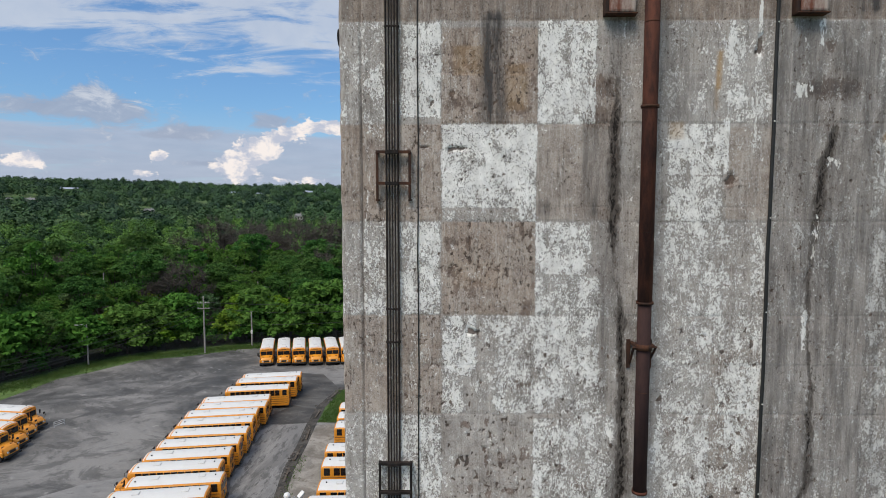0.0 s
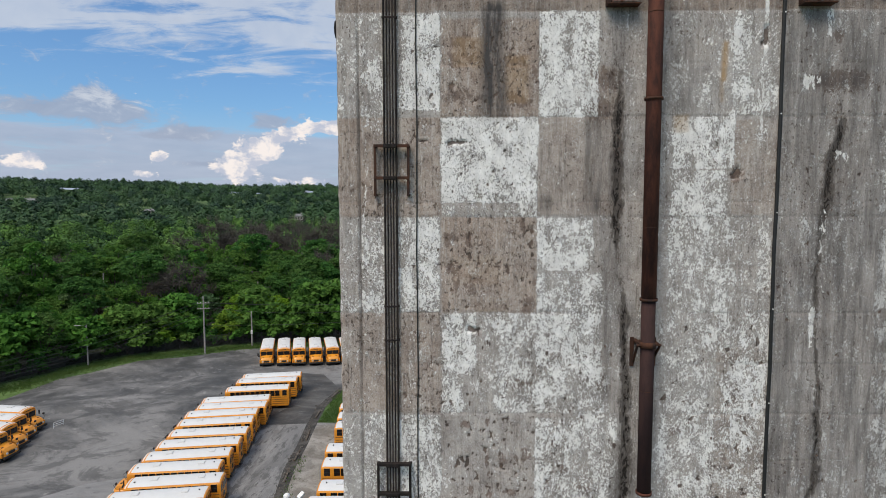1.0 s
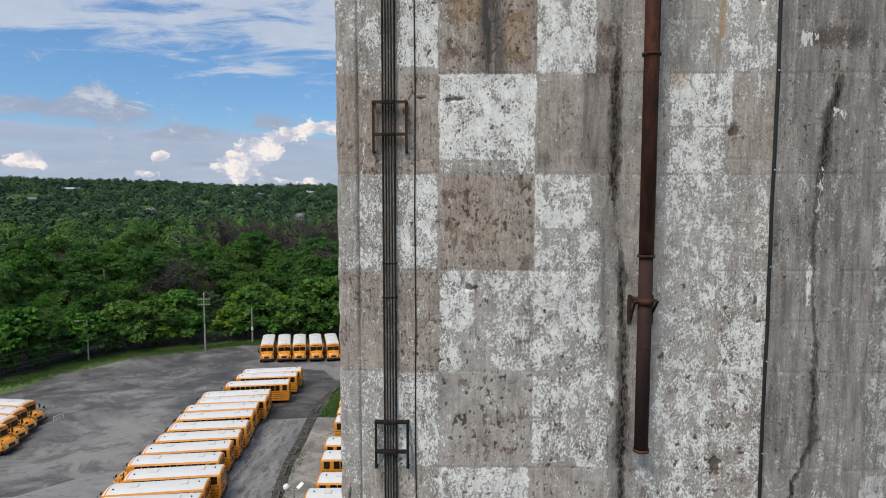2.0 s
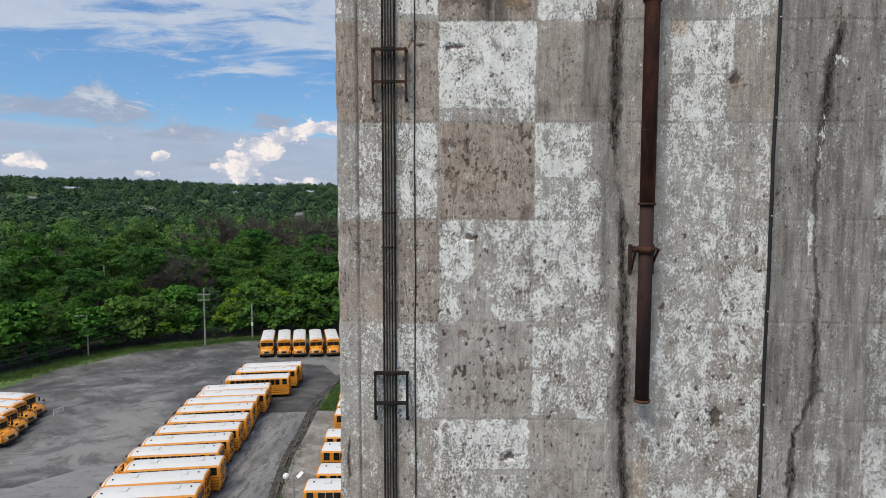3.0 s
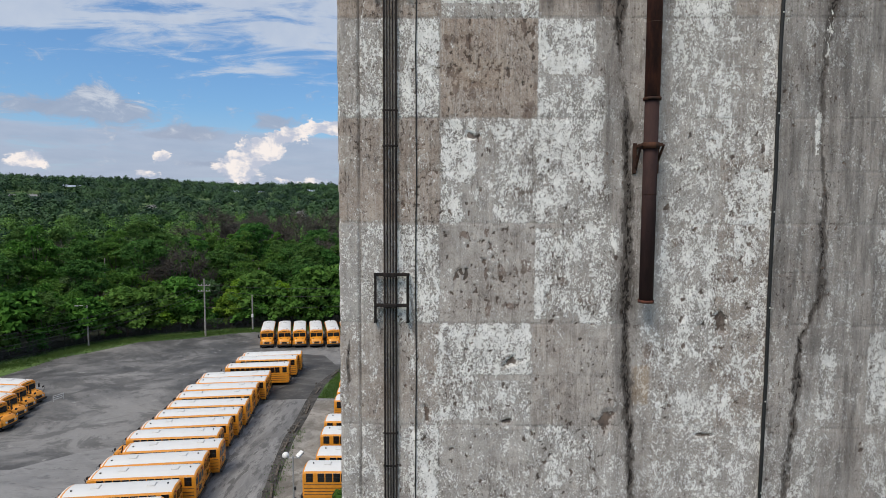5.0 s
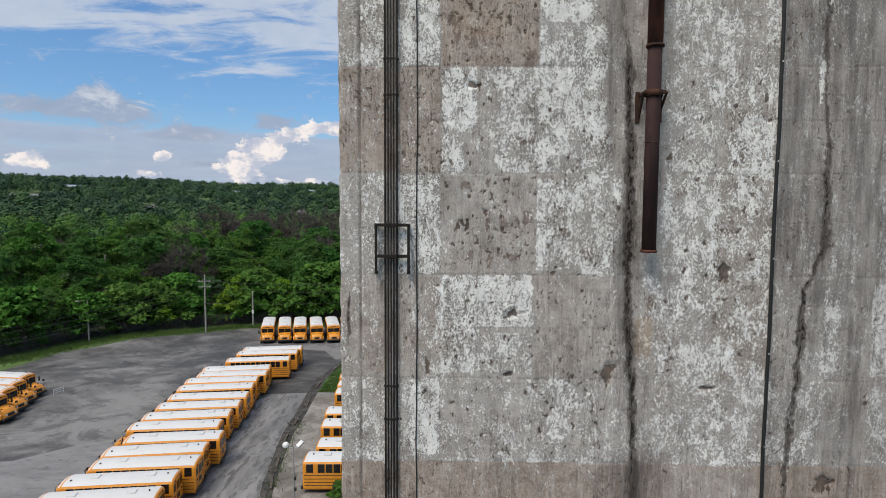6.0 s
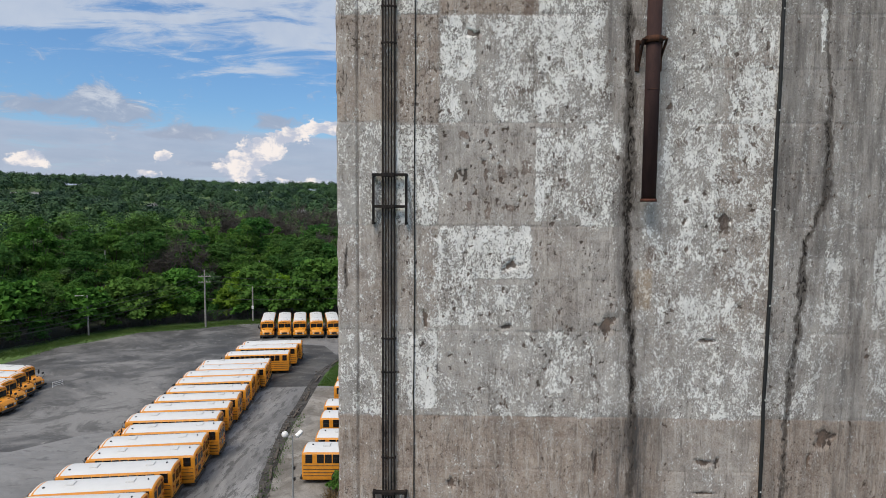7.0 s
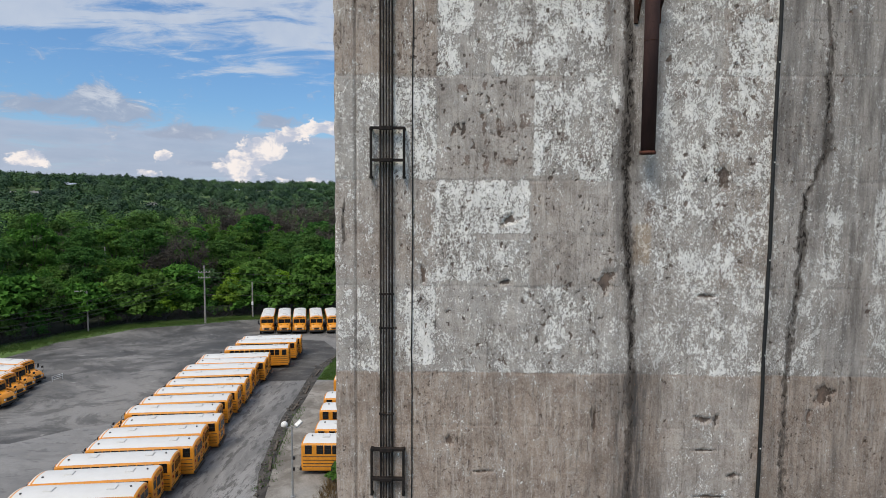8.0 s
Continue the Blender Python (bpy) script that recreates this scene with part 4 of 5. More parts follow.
PROFILE = ((1.16, 0.42), (1.20, 0.55), (1.20, 2.56), (1.18, 2.70), (1.10, 2.84), (0.98, 2.91), (0.66, 2.98), (0.34, 3.02), (0.0, 3.04))
RING = [(-w, z) for w, z in PROFILE] + [(w, z) for w, z in PROFILE[-2::-1]]


def shell(stations, ring, close=True):
    """A body drawn along x: stations of (x, width share, top share)."""
    bm = bmesh.new()
    rows = [[bm.verts.new((x, w * y, 0.42 + (z - 0.42) * h)) for y, z in ring] for x, w, h in stations]
    n = len(ring)
    for p, q in zip(rows, rows[1:]):
        for k in range(n if close else n - 1):
            bm.faces.new((p[k], p[(k + 1) % n], q[(k + 1) % n], q[k]))
    if close:
        bm.faces.new(rows[0])
        bm.faces.new(rows[-1][::-1])
    bmesh.ops.recalc_face_normals(bm, faces=bm.faces)
    return bm


def school_bus():
    """Front towards +x, rear face at x = 0, standing on z = 0."""
    bus = tagged(empty("school_bus"), "yellow school bus with a white roof", "bus", "parked school buses")
    body = part("body", shell([(0.0, 0.955, 0.955), (0.10, 0.99, 0.985), (0.30, 1, 1), (8.45, 1, 1), (8.72, 0.985, 0.965), (8.80, 0.95, 0.93)], RING), YELLOW, bus)
    arc = [(y, z + 0.014) for y, z in RING if z > 2.8]
    roof = part("roof", shell([(0.14, 0.99, 0.985), (0.32, 1, 1), (8.35, 1, 1), (8.68, 0.985, 0.970)], arc, False), ROOF_WHITE, bus, "white painted roof", True)
    for x in (2.0, 6.3):
        hatch = part("roof_hatch", box(bmesh.new(), (x - 0.32, -0.32, 3.0), (x + 0.32, 0.32, 3.10), 0.03), GREY_PAINT, roof)
        part("hatch_lid", box(bmesh.new(), (x - 0.27, -0.27, 3.098), (x + 0.27, 0.27, 3.115), 0.006), ROOF_WHITE, hatch)
    part("strobe", rod(bmesh.new(), (0.75, 0, 3.03), (0.75, 0, 3.15), 0.06, 10), BLACK, roof)
    part("roof_vent", rod(bmesh.new(), (8.0, 0.45, 2.98), (8.0, 0.45, 3.08), 0.08, 10), BLACK, roof)
    # side windows
    pane = part("window", box(bmesh.new(), (-0.30, -0.012, -0.39), (0.30, 0.012, 0.39), 0.01), GLASS, bus, "dark tinted side window")
    bar = part("sash_bar", box(bmesh.new(), (-0.30, -0.018, -0.012), (0.30, 0.018, 0.012)), BLACK, pane)
    spots = [(0.62, s) for s in (-1, 1)] + [(1.62 + 0.68 * i, s) for i in range(10) for s in (-1, 1)]
    for i, (x, s) in enumerate(spots):
        m = pose(x, s * 1.203, 2.31)
        if i == 0:
            pane.matrix_basis = m
        else:
            again(bar, Matrix.Identity(4), again(pane, m))
    for s in (-1, 1):
        for z, h in ((1.70, 0.022), (1.38, 0.024), (1.08, 0.024), (0.80, 0.024)):
            part("rub_rail", box(bmesh.new(), (0.14, s * 1.20 - 0.02, z - h), (8.6, s * 1.20 + 0.02, z + h), 0.008), BLACK, bus, "black rub rail")
    part("entry_door", box(bmesh.new(), (7.95, -1.215, 0.5), (8.62, -1.19, 2.4), 0.01), GLASS, bus, "dark glazed folding door")
    # rear
    door = part("emergency_door", box(bmesh.new(), (-0.022, -0.46, 0.66), (0.02, 0.46, 2.62), 0.012), YELLOW, bus)
    part("rear_window", box(bmesh.new(), (-0.034, -0.36, 1.78), (-0.018, 0.36, 2.50), 0.006), GLASS, door)
    part("rear_window", box(bmesh.new(), (-0.034, -0.34, 1.02), (-0.018, 0.34, 1.46), 0.006), GLASS, door)
    part("door_handle", box(bmesh.new(), (-0.06, 0.30, 1.58), (-0.02, 0.42, 1.64), 0.006), BLACK, door)
    for s in (-1, 1):
        part("rear_window", box(bmesh.new(), (-0.016, s * 0.78 - 0.24, 1.85), (0.02, s * 0.78 + 0.24, 2.45), 0.006), GLASS, bus)
        part("tail_light", rod(bmesh.new(), (0.03, s * 0.85, 1.45), (-0.03, s * 0.85, 1.45), 0.10, 12), RED_LENS, bus, "round red tail light")
        part("turn_light", rod(bmesh.new(), (0.03, s * 0.85, 1.20), (-0.03, s * 0.85, 1.20), 0.09, 12), AMBER_LENS, bus, "round amber light")
        part("warning_light", rod(bmesh.new(), (0.06, s * 0.62, 2.66), (-0.05, s * 0.62, 2.66), 0.10, 12), RED_LENS, bus, "round red warning light")
        part("rear_rail", box(bmesh.new(), (-0.012, s * 0.82 - 0.30, 0.83), (0.02, s * 0.82 + 0.30, 0.89)), BLACK, bus)
    part("rear_bumper", box(bmesh.new(), (-0.16, -1.18, 0.45), (0.06, 1.18, 0.70), 0.03, 2), BLACK, bus, "black steel bumper")
    # nose
    bm = bmesh.new()
    rows = []
    for x, w, top in ((8.74, 1.12, 1.74), (9.3, 1.08, 1.66), (9.9, 1.0, 1.52), (10.18, 0.86, 1.22), (10.26, 0.80, 0.80)):
        rows.append([bm.verts.new((x, y * w, z)) for y, z in ((-1, 0.55), (-1, top - 0.30), (-0.9, top - 0.08), (-0.55, top), (0, top + 0.03), (0.55, top), (0.9, top - 0.08), (1, top - 0.30), (1, 0.55))])
    for p, q in zip(rows, rows[1:]):
        for k in range(9):
            bm.faces.new((p[k], p[(k + 1) % 9], q[(k + 1) % 9], q[k]))
    bm.faces.new(rows[0])
    bm.faces.new(rows[-1][::-1])
    bmesh.ops.recalc_face_normals(bm, faces=bm.faces)
    hood = part("hood", bm, YELLOW, bus, "sloping yellow bonnet")
    part("grille", box(bmesh.new(), (10.16, -0.42, 0.78), (10.285, 0.42, 1.12), 0.03), BLACK, hood)
    for s in (-1, 1):
        part("headlight", rod(bmesh.new(), (10.14, s * 0.62, 0.98), (10.28, s * 0.62, 0.98), 0.12, 14), CLEAR_LENS, hood, "round clear headlight")
        part("hood_scoop", box(bmesh.new(), (9.45, s * 0.55 - 0.14, 1.50), (9.65, s * 0.55 + 0.14, 1.62), 0.02), BLACK, hood)
        part("fender", box(bmesh.new(), (8.85, s * 1.08 - 0.13, 0.55), (10.05, s * 1.08 + 0.13, 1.16), 0.11, 3), YELLOW, bus)
        bm = polyline(bmesh.new(), [(9.9, s * 1.0, 1.2), (10.05, s * 1.22, 1.75), (9.75, s * 1.28, 1.9)], 0.022, 6)
        mirror = part("mirror_arm", bm, BLACK, bus, "black mirror arm")
        part("mirror", box(bmesh.new(), (9.68, s * 1.30 - 0.14, 1.78), (9.82, s * 1.30 + 0.14, 2.02), 0.05, 2), BLACK, mirror)
        bm = polyline(bmesh.new(), [(8.7, s * 1.12, 2.3), (8.98, s * 1.50, 2.3), (8.98, s * 1.50, 1.75)], 0.02, 6)
        mirror = part("mirror_arm", bm, BLACK, bus, "black mirror arm")
        part("mirror", box(bmesh.new(), (8.92, s * 1.50 - 0.11, 1.72), (9.02, s * 1.50 + 0.11, 2.25), 0.03, 2), BLACK, mirror)
        part("warning_light", rod(bmesh.new(), (8.66, s * 0.72, 2.74), (8.84, s * 0.72, 2.72), 0.10, 12), AMBER_LENS, bus, "round amber warning light")
    part("front_bumper", box(bmesh.new(), (10.16, -1.14, 0.42), (10.40, 1.14, 0.70), 0.04, 2), BLACK, bus, "black steel bumper")
    for y0, y1 in ((-1.02, -0.03), (0.03, 1.02)):
        part("windshield", box(bmesh.new(), (8.76, y0, 1.72), (8.83, y1, 2.42), 0.02), GLASS, bus, "dark tinted windscreen")
    sign = part("sign_board", box(bmesh.new(), (8.70, -0.50, 2.60), (8.83, 0.50, 2.82), 0.02), YELLOW, bus)
    part("lettering", box(bmesh.new(), (8.825, -0.40, 2.66), (8.84, 0.40, 2.76)), BLACK, sign, "black bar of lettering")
    # wheels
    for x, r in ((3.15, 0.50), (9.42, 0.50)):
        for s in (-1, 1):
            bm = rod(bmesh.new(), (x, s * 0.90, r), (x, s * 1.215, r), r, 24)
            tyre = part("tyre", bm, TYRE, bus)
            part("rim", rod(bmesh.new(), (x, s * 1.0, r), (x, s * 1.225, r), 0.27, 16, 0.25), RIM, tyre)
            part("wheel_arch", rod(bmesh.new(), (x, s * 0.80, 0.62), (x, s * 1.206, 0.62), 0.60, 20), BLACK, bus) if x < 5 else None
    part("underframe", box(bmesh.new(), (0.3, -0.9, 0.34), (9.9, 0.9, 0.56), 0.03), BLACK, bus, "dark chassis")
    return bus


BUS = school_bus()
PLACED = [BUS]


def park(x, y, heading, label=""):
    """A bus with the middle of its rear end at x, y and its nose along heading (degrees from +x)."""
    m = pose(x, y, 0.012 if -40 < x < -15 else 0.016 if x > -15 else 0.0, 0, 0, heading)
    if PLACED[-1] is BUS and "used" not in BUS:
        BUS.matrix_basis, BUS["used"] = m, 1
        ob = BUS
    else:
        ob = copy_thing(BUS, m)
        PLACED.append(ob)
    if label:
        tagged(ob, label)
    return ob


def beside(x, y, heading, side):
    """Shift from a bus's near rear eave to the middle of its rear end."""
    a = radians(heading + 90 * side)
    return x + 1.02 * math.cos(a), y + 1.02 * math.sin(a)


# long row, tails towards the pale strip
ROW = [(-23.6, 89.1), (-23.6, 86.4), (-23.7, 82.6), (-25.1, 78.0), (-24.7, 75.3), (-25.0, 72.6), (-24.6, 69.8), (-24.1, 66.3), (-23.9, 63.3), (-23.8, 60.3), (-23.7, 57.2), (-22.4, 54.3), (-22.7, 51.4), (-22.2, 48.6), (-22.7, 45.6), (-22.7, 42.7), (-22.5, 39.9)]
for i, (x, y) in enumerate(ROW):
    turn = 189.5 + (1.2, -0.8, 0.3)[i % 3] - 0.12 * i
    park(*beside(x + 0.25, y, turn, -1), turn, "yellow school bus with white roof parked in a long row")
# far row, noses to the tower
for i in range(7):
    turn = -75.5 + (0.0, 0.8, -0.6)[i % 3]
    park(-35.95 + 2.93 * i, 113.6 + 0.25 * i, turn, "yellow school bus with white roof, nose out by the trees")
# short row, noses to the yard's middle
for i in range(4):
    park(-63.6 + 0.9 * i, 74.6 - 2.8 * i, -5.5, "yellow school bus with white roof, bonnet towards the open yard")
# row behind the kerb
for x, y in ((-13.0, 49.5), (-12.6, 52.7), (-13.3, 57.7), (-13.7, 61.3), (-14.0, 68.0), (-14.3, 71.1), (-14.7, 74.6)):
    park(*beside(x, y, 2.0, 1), 2.0, "yellow school bus with white roof on the gravel strip")
# ---------------------------------------------------------------- woodland
LEAF = {
    "deep": leaf_material("deep_green_leaves", (0.024, 0.080, 0.020), (0.088, 0.240, 0.050)),
    "mid": leaf_material("green_leaves", (0.038, 0.110, 0.020), (0.125, 0.300, 0.048)),
    "lime": leaf_material("young_green_leaves", (0.105, 0.220, 0.016), (0.250, 0.430, 0.038)),
    "silver": leaf_material("grey_green_leaves", (0.048, 0.105, 0.044), (0.160, 0.280, 0.125)),
}
BARK = rust_material("bark", (0.06, 0.05, 0.042), (0.14, 0.12, 0.10))
DEAD = rust_material("bare_grey_branches", (0.052, 0.047, 0.040), (0.112, 0.100, 0.085))


def leaflets(centres, normals, size, rng, long=1.0):
    """Small three-cornered leaves or sprays at the centres, facing along the normals."""
    n = len(centres)
    t = np.cross(normals, rng.normal(size=(n, 3)))
    t /= np.linalg.norm(t, axis=1, keepdims=True) + 1e-9
    b = np.cross(normals, t)
    s = (size * (0.6 + 0.8 * rng.random(n)))[:, None]
    fold = normals * s * 0.35
    v = np.stack([centres - t * s - b * s * long - fold, centres + t * s * 1.1 - b * s * long * 0.5, centres - t * s * 0.2 + b * s * long * 1.2 - fold], 1)
    return v.reshape(-1, 3)


def ball_points(n, rng):
    d = rng.normal(size=(n, 3))
    return d / np.linalg.norm(d, axis=1, keepdims=True)


def crown_points(blobs, n, rng):
    """Points over the skins of many small clumps, thinned underneath and ragged; also each point's clump tone."""
    blobs = np.array(blobs)
    share = blobs[:, 3] ** 2
    pick = rng.choice(len(blobs), n, p=share / share.sum())
    tone = rng.random(len(blobs))
    d = ball_points(n, rng)
    d[:, 2] = np.where(d[:, 2] < -0.25, -d[:, 2], d[:, 2])
    r = blobs[pick, 3] * (0.35 + 0.95 * rng.random(n) ** 0.7)
    p = blobs[pick, :3] + d * r[:, None] * np.array([1, 1, 0.75])
    nrm = d * 0.7 + rng.normal(size=(n, 3)) * 0.45 + np.array([0, 0, 0.45])
    return p, nrm / np.linalg.norm(nrm, axis=1, keepdims=True), tone[pick]


def lumps(height, width, base, count, rng):
    """Boughs of a broad crown: a few large ones inside, many smaller ones round them."""
    out = [(0, 0, base + (height - base) * 0.45, width * 0.30), (0, 0, base + (height - base) * 0.72, width * 0.24)]
    for i in range(count):
        a, t = rng.random() * 6.28, rng.random()
        z = base + (height - base) * (0.12 + 0.80 * t)
        reach = width * 0.5 * math.sqrt(max(0.05, 1 - (2 * t - 0.85) ** 2 * 0.72)) * (0.58 + 0.42 * rng.random())
        out.append((math.cos(a) * reach, math.sin(a) * reach, z, width * (0.10 + 0.10 * rng.random())))
    return out


def clumps(blobs, rng, each=11):
    """Leaf clumps sitting on the upper skin of each bough."""
    out = []
    for x, y, z, r in blobs:
        for d in ball_points(each, rng):
            q = r * (0.20 + 0.26 * rng.random())
            out.append((x + d[0] * r * 0.8, y + d[1] * r * 0.8, z + (abs(d[2]) * 1.15 - 0.25) * r * 0.8, q))
    return out


def leafy_tree(name, label, tint, height, width, base, seed, leaves=6600, size=0.17):
    rng = np.random.default_rng(seed)
    root = tagged(empty(name), label, "tree" if height > 5 else "shrub", "trees along the yard")
    blobs = lumps(height, width, base, 24, rng)
    bm = bmesh.new()
    lean = rng.normal(size=2) * 0.25
    top = (lean[0], lean[1], base + (height - base) * 0.55)
    rod(bm, (0, 0, -0.4), top, 0.022 * height, 8, 0.008 * height)
    for x, y, z, r in blobs[2:14]:
        f = min(0.9, max(0.25, (z - 1.0) / height * 0.8))
        rod(bm, (top[0] * f, top[1] * f, -0.4 + (top[2] + 0.4) * f), (x * 0.92, y * 0.92, z), 0.009 * height, 5, 0.002 * height)
    part("trunk", bm, BARK, root)
    p, nrm, tone = crown_points(clumps(blobs, rng), int(leaves * 0.86), rng)
    inner, facing, shade = crown_points([(x, y, z, r * 0.62) for x, y, z, r in blobs], int(leaves * 0.14), rng)
    v = np.concatenate([leaflets(p, nrm, size, rng), leaflets(inner, facing, size * 1.7, rng)])
    crown = sheet("crown", v, np.arange(len(v)).reshape(-1, 3), LEAF[tint])
    crown.data.attributes.new("clump", "FLOAT", "POINT").data.foreach_set("value", np.repeat(np.concatenate([tone, shade]), 3).astype(np.float32))
    crown.parent = root
    return root


def bare_tree(label, height, seed):
    rng = np.random.default_rng(seed)
    root = tagged(empty("bare_tree"), label, "tree", "bare trees")
    bm = bmesh.new()
    limbs = []

    def grow(a, d, length, r, level):
        b = a + d * length
        rod(bm, a, b, r, 5 if level < 2 else 3, r * 0.62)
        limbs.append((a, b, level))
        if level < 4:
            for _ in range(3 if level < 3 else 4):
                e = (d + Vector(rng.normal(size=3)) * 0.50 + Vector((0, 0, 0.20))).normalized()
                grow(a.lerp(b, 0.55 + 0.45 * rng.random()), e, length * (0.58 + 0.2 * rng.random()), r * 0.55, level + 1)

    grow(Vector((0, 0, -0.3)), Vector((0, 0, 1)), height * 0.36, 0.018 * height, 0)
    part("trunk", bm, DEAD, root)
    # fine twigs
    tips = [b for a, b, level in limbs if level >= 3]
    base = np.array([tips[i] for i in rng.integers(0, len(tips), 1500)])
    way = ball_points(1500, rng) + np.array([0, 0, 0.6])
    way /= np.linalg.norm(way, axis=1, keepdims=True)
    ends = base + way * (0.6 + 1.1 * rng.random((1500, 1)))
    side = np.cross(way, ball_points(1500, rng))
    side *= 0.035 / (np.linalg.norm(side, axis=1, keepdims=True) + 1e-6)
    v = np.stack([base - side, base + side, ends + side * 0.4, ends - side * 0.4], 1).reshape(-1, 3)
    sheet("twig_crown", v, np.arange(len(v)).reshape(-1, 4), DEAD).parent = root
    return root


KINDS = [
    leafy_tree("broadleaf_tree", "tall dense dark green broadleaf tree", "deep", 14.5, 10.5, 2.2, 1),
    leafy_tree("broadleaf_tree", "broad mid-green broadleaf tree", "mid", 13.0, 10.0, 1.6, 2),
    leafy_tree("broadleaf_tree", "tall narrow green broadleaf tree", "mid", 15.5, 8.0, 2.5, 3),
    leafy_tree("broadleaf_tree", "rounded grey-green broadleaf tree", "silver", 13.0, 9.0, 1.8, 4),
    leafy_tree("broadleaf_tree", "fresh yellow-green broadleaf tree", "lime", 12.0, 8.5, 1.5, 5),
    leafy_tree("broadleaf_tree", "dense dark green broadleaf tree", "deep", 12.5, 9.5, 1.4, 6),
]
SHRUBS = [
    leafy_tree("shrub", "bright young green shrub by the fence", "lime", 4.8, 5.0, 0.3, 11, 2000, 0.17),
    leafy_tree("shrub", "green scrub bush by the fence", "mid", 4.2, 5.0, 0.2, 12, 2000, 0.17),
    leafy_tree("shrub", "dark green scrub bush by the fence", "deep", 4.5, 4.6, 0.2, 13, 2000, 0.17),
]
BARES = [bare_tree("bare grey leafless tree", 17.0, 21), bare_tree("bare grey leafless tree", 15.0, 22)]
FENCE = [(-98.0, 62.0), (-83.0, 80.0), (-73.9, 93.4), (-71.0, 97.0), (-69.6, 103.0), (-66.5, 108.0), (-60.0, 113.2), (-51.0, 117.5), (-43.0, 121.0), (-28.0, 122.5), (-10.0, 124.0), (20.0, 125.0)]


def fence_y(x):
    return float(np.interp(x, [p[0] for p in FENCE], [p[1] for p in FENCE]))


used = set()


def plant(kind, x, y, scale, turn, high=1.0):
    m = pose(x, y, float(hill(x, y)) - 0.06, 0, 0, turn) @ Matrix.Diagonal((scale, scale, scale * high, 1))
    if kind in used:
        return copy_thing(kind, m)
    used.add(kind)
    kind.matrix_basis = m
    return kind


def build_near_wood():
    rng = np.random.default_rng(5)
    taken = []

    def free(x, y, gap):
        return all((x - a) ** 2 + (y - b) ** 2 > gap * gap for a, b in taken)

    # bare trees standing among the green
    bare_spots = [(-0.45 + 0.023 * i + rng.normal() * 0.006, 204 + 9 * (i % 4) + rng.random() * 6) for i in range(13)] + [(-0.475, 137), (-0.45, 141), (-0.50, 145), (-0.205, 160), (-0.70, 150), (-0.66, 158), (-0.34, 226), (-0.28, 228), (-0.23, 218), (-0.405, 222), (-0.31, 204)]
    for i, (u, y) in enumerate(bare_spots):
        plant(BARES[i % 2], u * y, y, (0.82 if y < 165 else 1.18) + 0.14 * rng.random(), rng.random() * 360)
        taken.append((u * y, y))
    # young bright growth along the fence
    for u, y, k, s in ((-0.365, 126, 4, 0.80), (-0.325, 127, 4, 0.96), (-0.295, 126.5, 4, 0.90), (-0.262, 128, 4, 0.66), (-0.60, 119, 4, 0.72), (-0.565, 122, 4, 0.62), (-0.72, 112, 1, 0.8), (-0.66, 116, 1, 0.78), (-0.46, 127, 3, 0.72), (-0.245, 152, 0, 1.05), (-0.205, 150, 5, 1.1), (-0.17, 154, 0, 1.1), (-0.275, 158, 5, 1.05), (-0.225, 168, 0, 1.15), (-0.18, 170, 5, 1.2), (-0.235, 127, 0, 0.45), (-0.40, 126, 1, 0.55)):
        plant(KINDS[k], u * y, y, s, rng.random() * 360)
        taken.append((u * y, y))
    for _ in range(6000):
        y = 100 + 100 * rng.random() ** 1.1
        u = -0.92 + 0.84 * rng.random()
        x = u * y
        if y < fence_y(x) + 4.5 or not free(x, y, 5.2 + 0.008 * y):
            continue
        if -0.42 < u < -0.19 and 194 < y < 240:
            continue
        taken.append((x, y))
        deep = y - fence_y(x)
        k = int(rng.choice(6, p=(0.22, 0.23, 0.15, 0.16, 0.11, 0.13) if deep > 16 else (0.08, 0.36, 0.16, 0.14, 0.20, 0.06)))
        s = (0.50 + 0.22 * rng.random()) if deep < 11 else (0.70 + 0.22 * rng.random()) if deep < 24 else (0.84 + 0.42 * rng.random())
        plant(KINDS[k], x, y, s, rng.random() * 360, 0.85 + 0.32 * rng.random())
    # scrub at the foot of the trees
    x = -90.0
    while x < 8.0:
        y = fence_y(x) + 2.0 + 1.8 * rng.random()
        plant(SHRUBS[int(rng.choice(3, p=(0.28, 0.42, 0.30)))], x, y, 0.7 + 0.6 * rng.random(), rng.random() * 360)
        if rng.random() < 0.75:
            plant(SHRUBS[int(rng.choice(3, p=(0.12, 0.44, 0.44)))], x + 1.0, y + 3.0 + 2.0 * rng.random(), 1.1 + 0.6 * rng.random(), rng.random() * 360)
        x += 1.9 + 1.3 * rng.random()


build_near_wood()


def forest_material(name, haze_mix):
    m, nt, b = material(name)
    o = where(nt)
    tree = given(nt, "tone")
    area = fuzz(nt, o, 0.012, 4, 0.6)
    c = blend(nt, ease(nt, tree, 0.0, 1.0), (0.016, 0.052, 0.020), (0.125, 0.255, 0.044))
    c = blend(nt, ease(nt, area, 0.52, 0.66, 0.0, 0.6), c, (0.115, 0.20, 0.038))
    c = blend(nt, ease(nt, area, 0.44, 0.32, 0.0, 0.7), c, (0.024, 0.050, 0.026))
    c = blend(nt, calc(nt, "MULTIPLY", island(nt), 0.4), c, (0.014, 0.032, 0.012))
    # distance haze painted into the leaf colour: a blue-grey mix
    c = blend(nt, haze_mix, c, (0.030, 0.060, 0.045))
    put(b.inputs["Base Color"], c)
    b.inputs["Roughness"].default_value, b.inputs["Specular IOR Level"].default_value = 0.7, 0.2
    return m


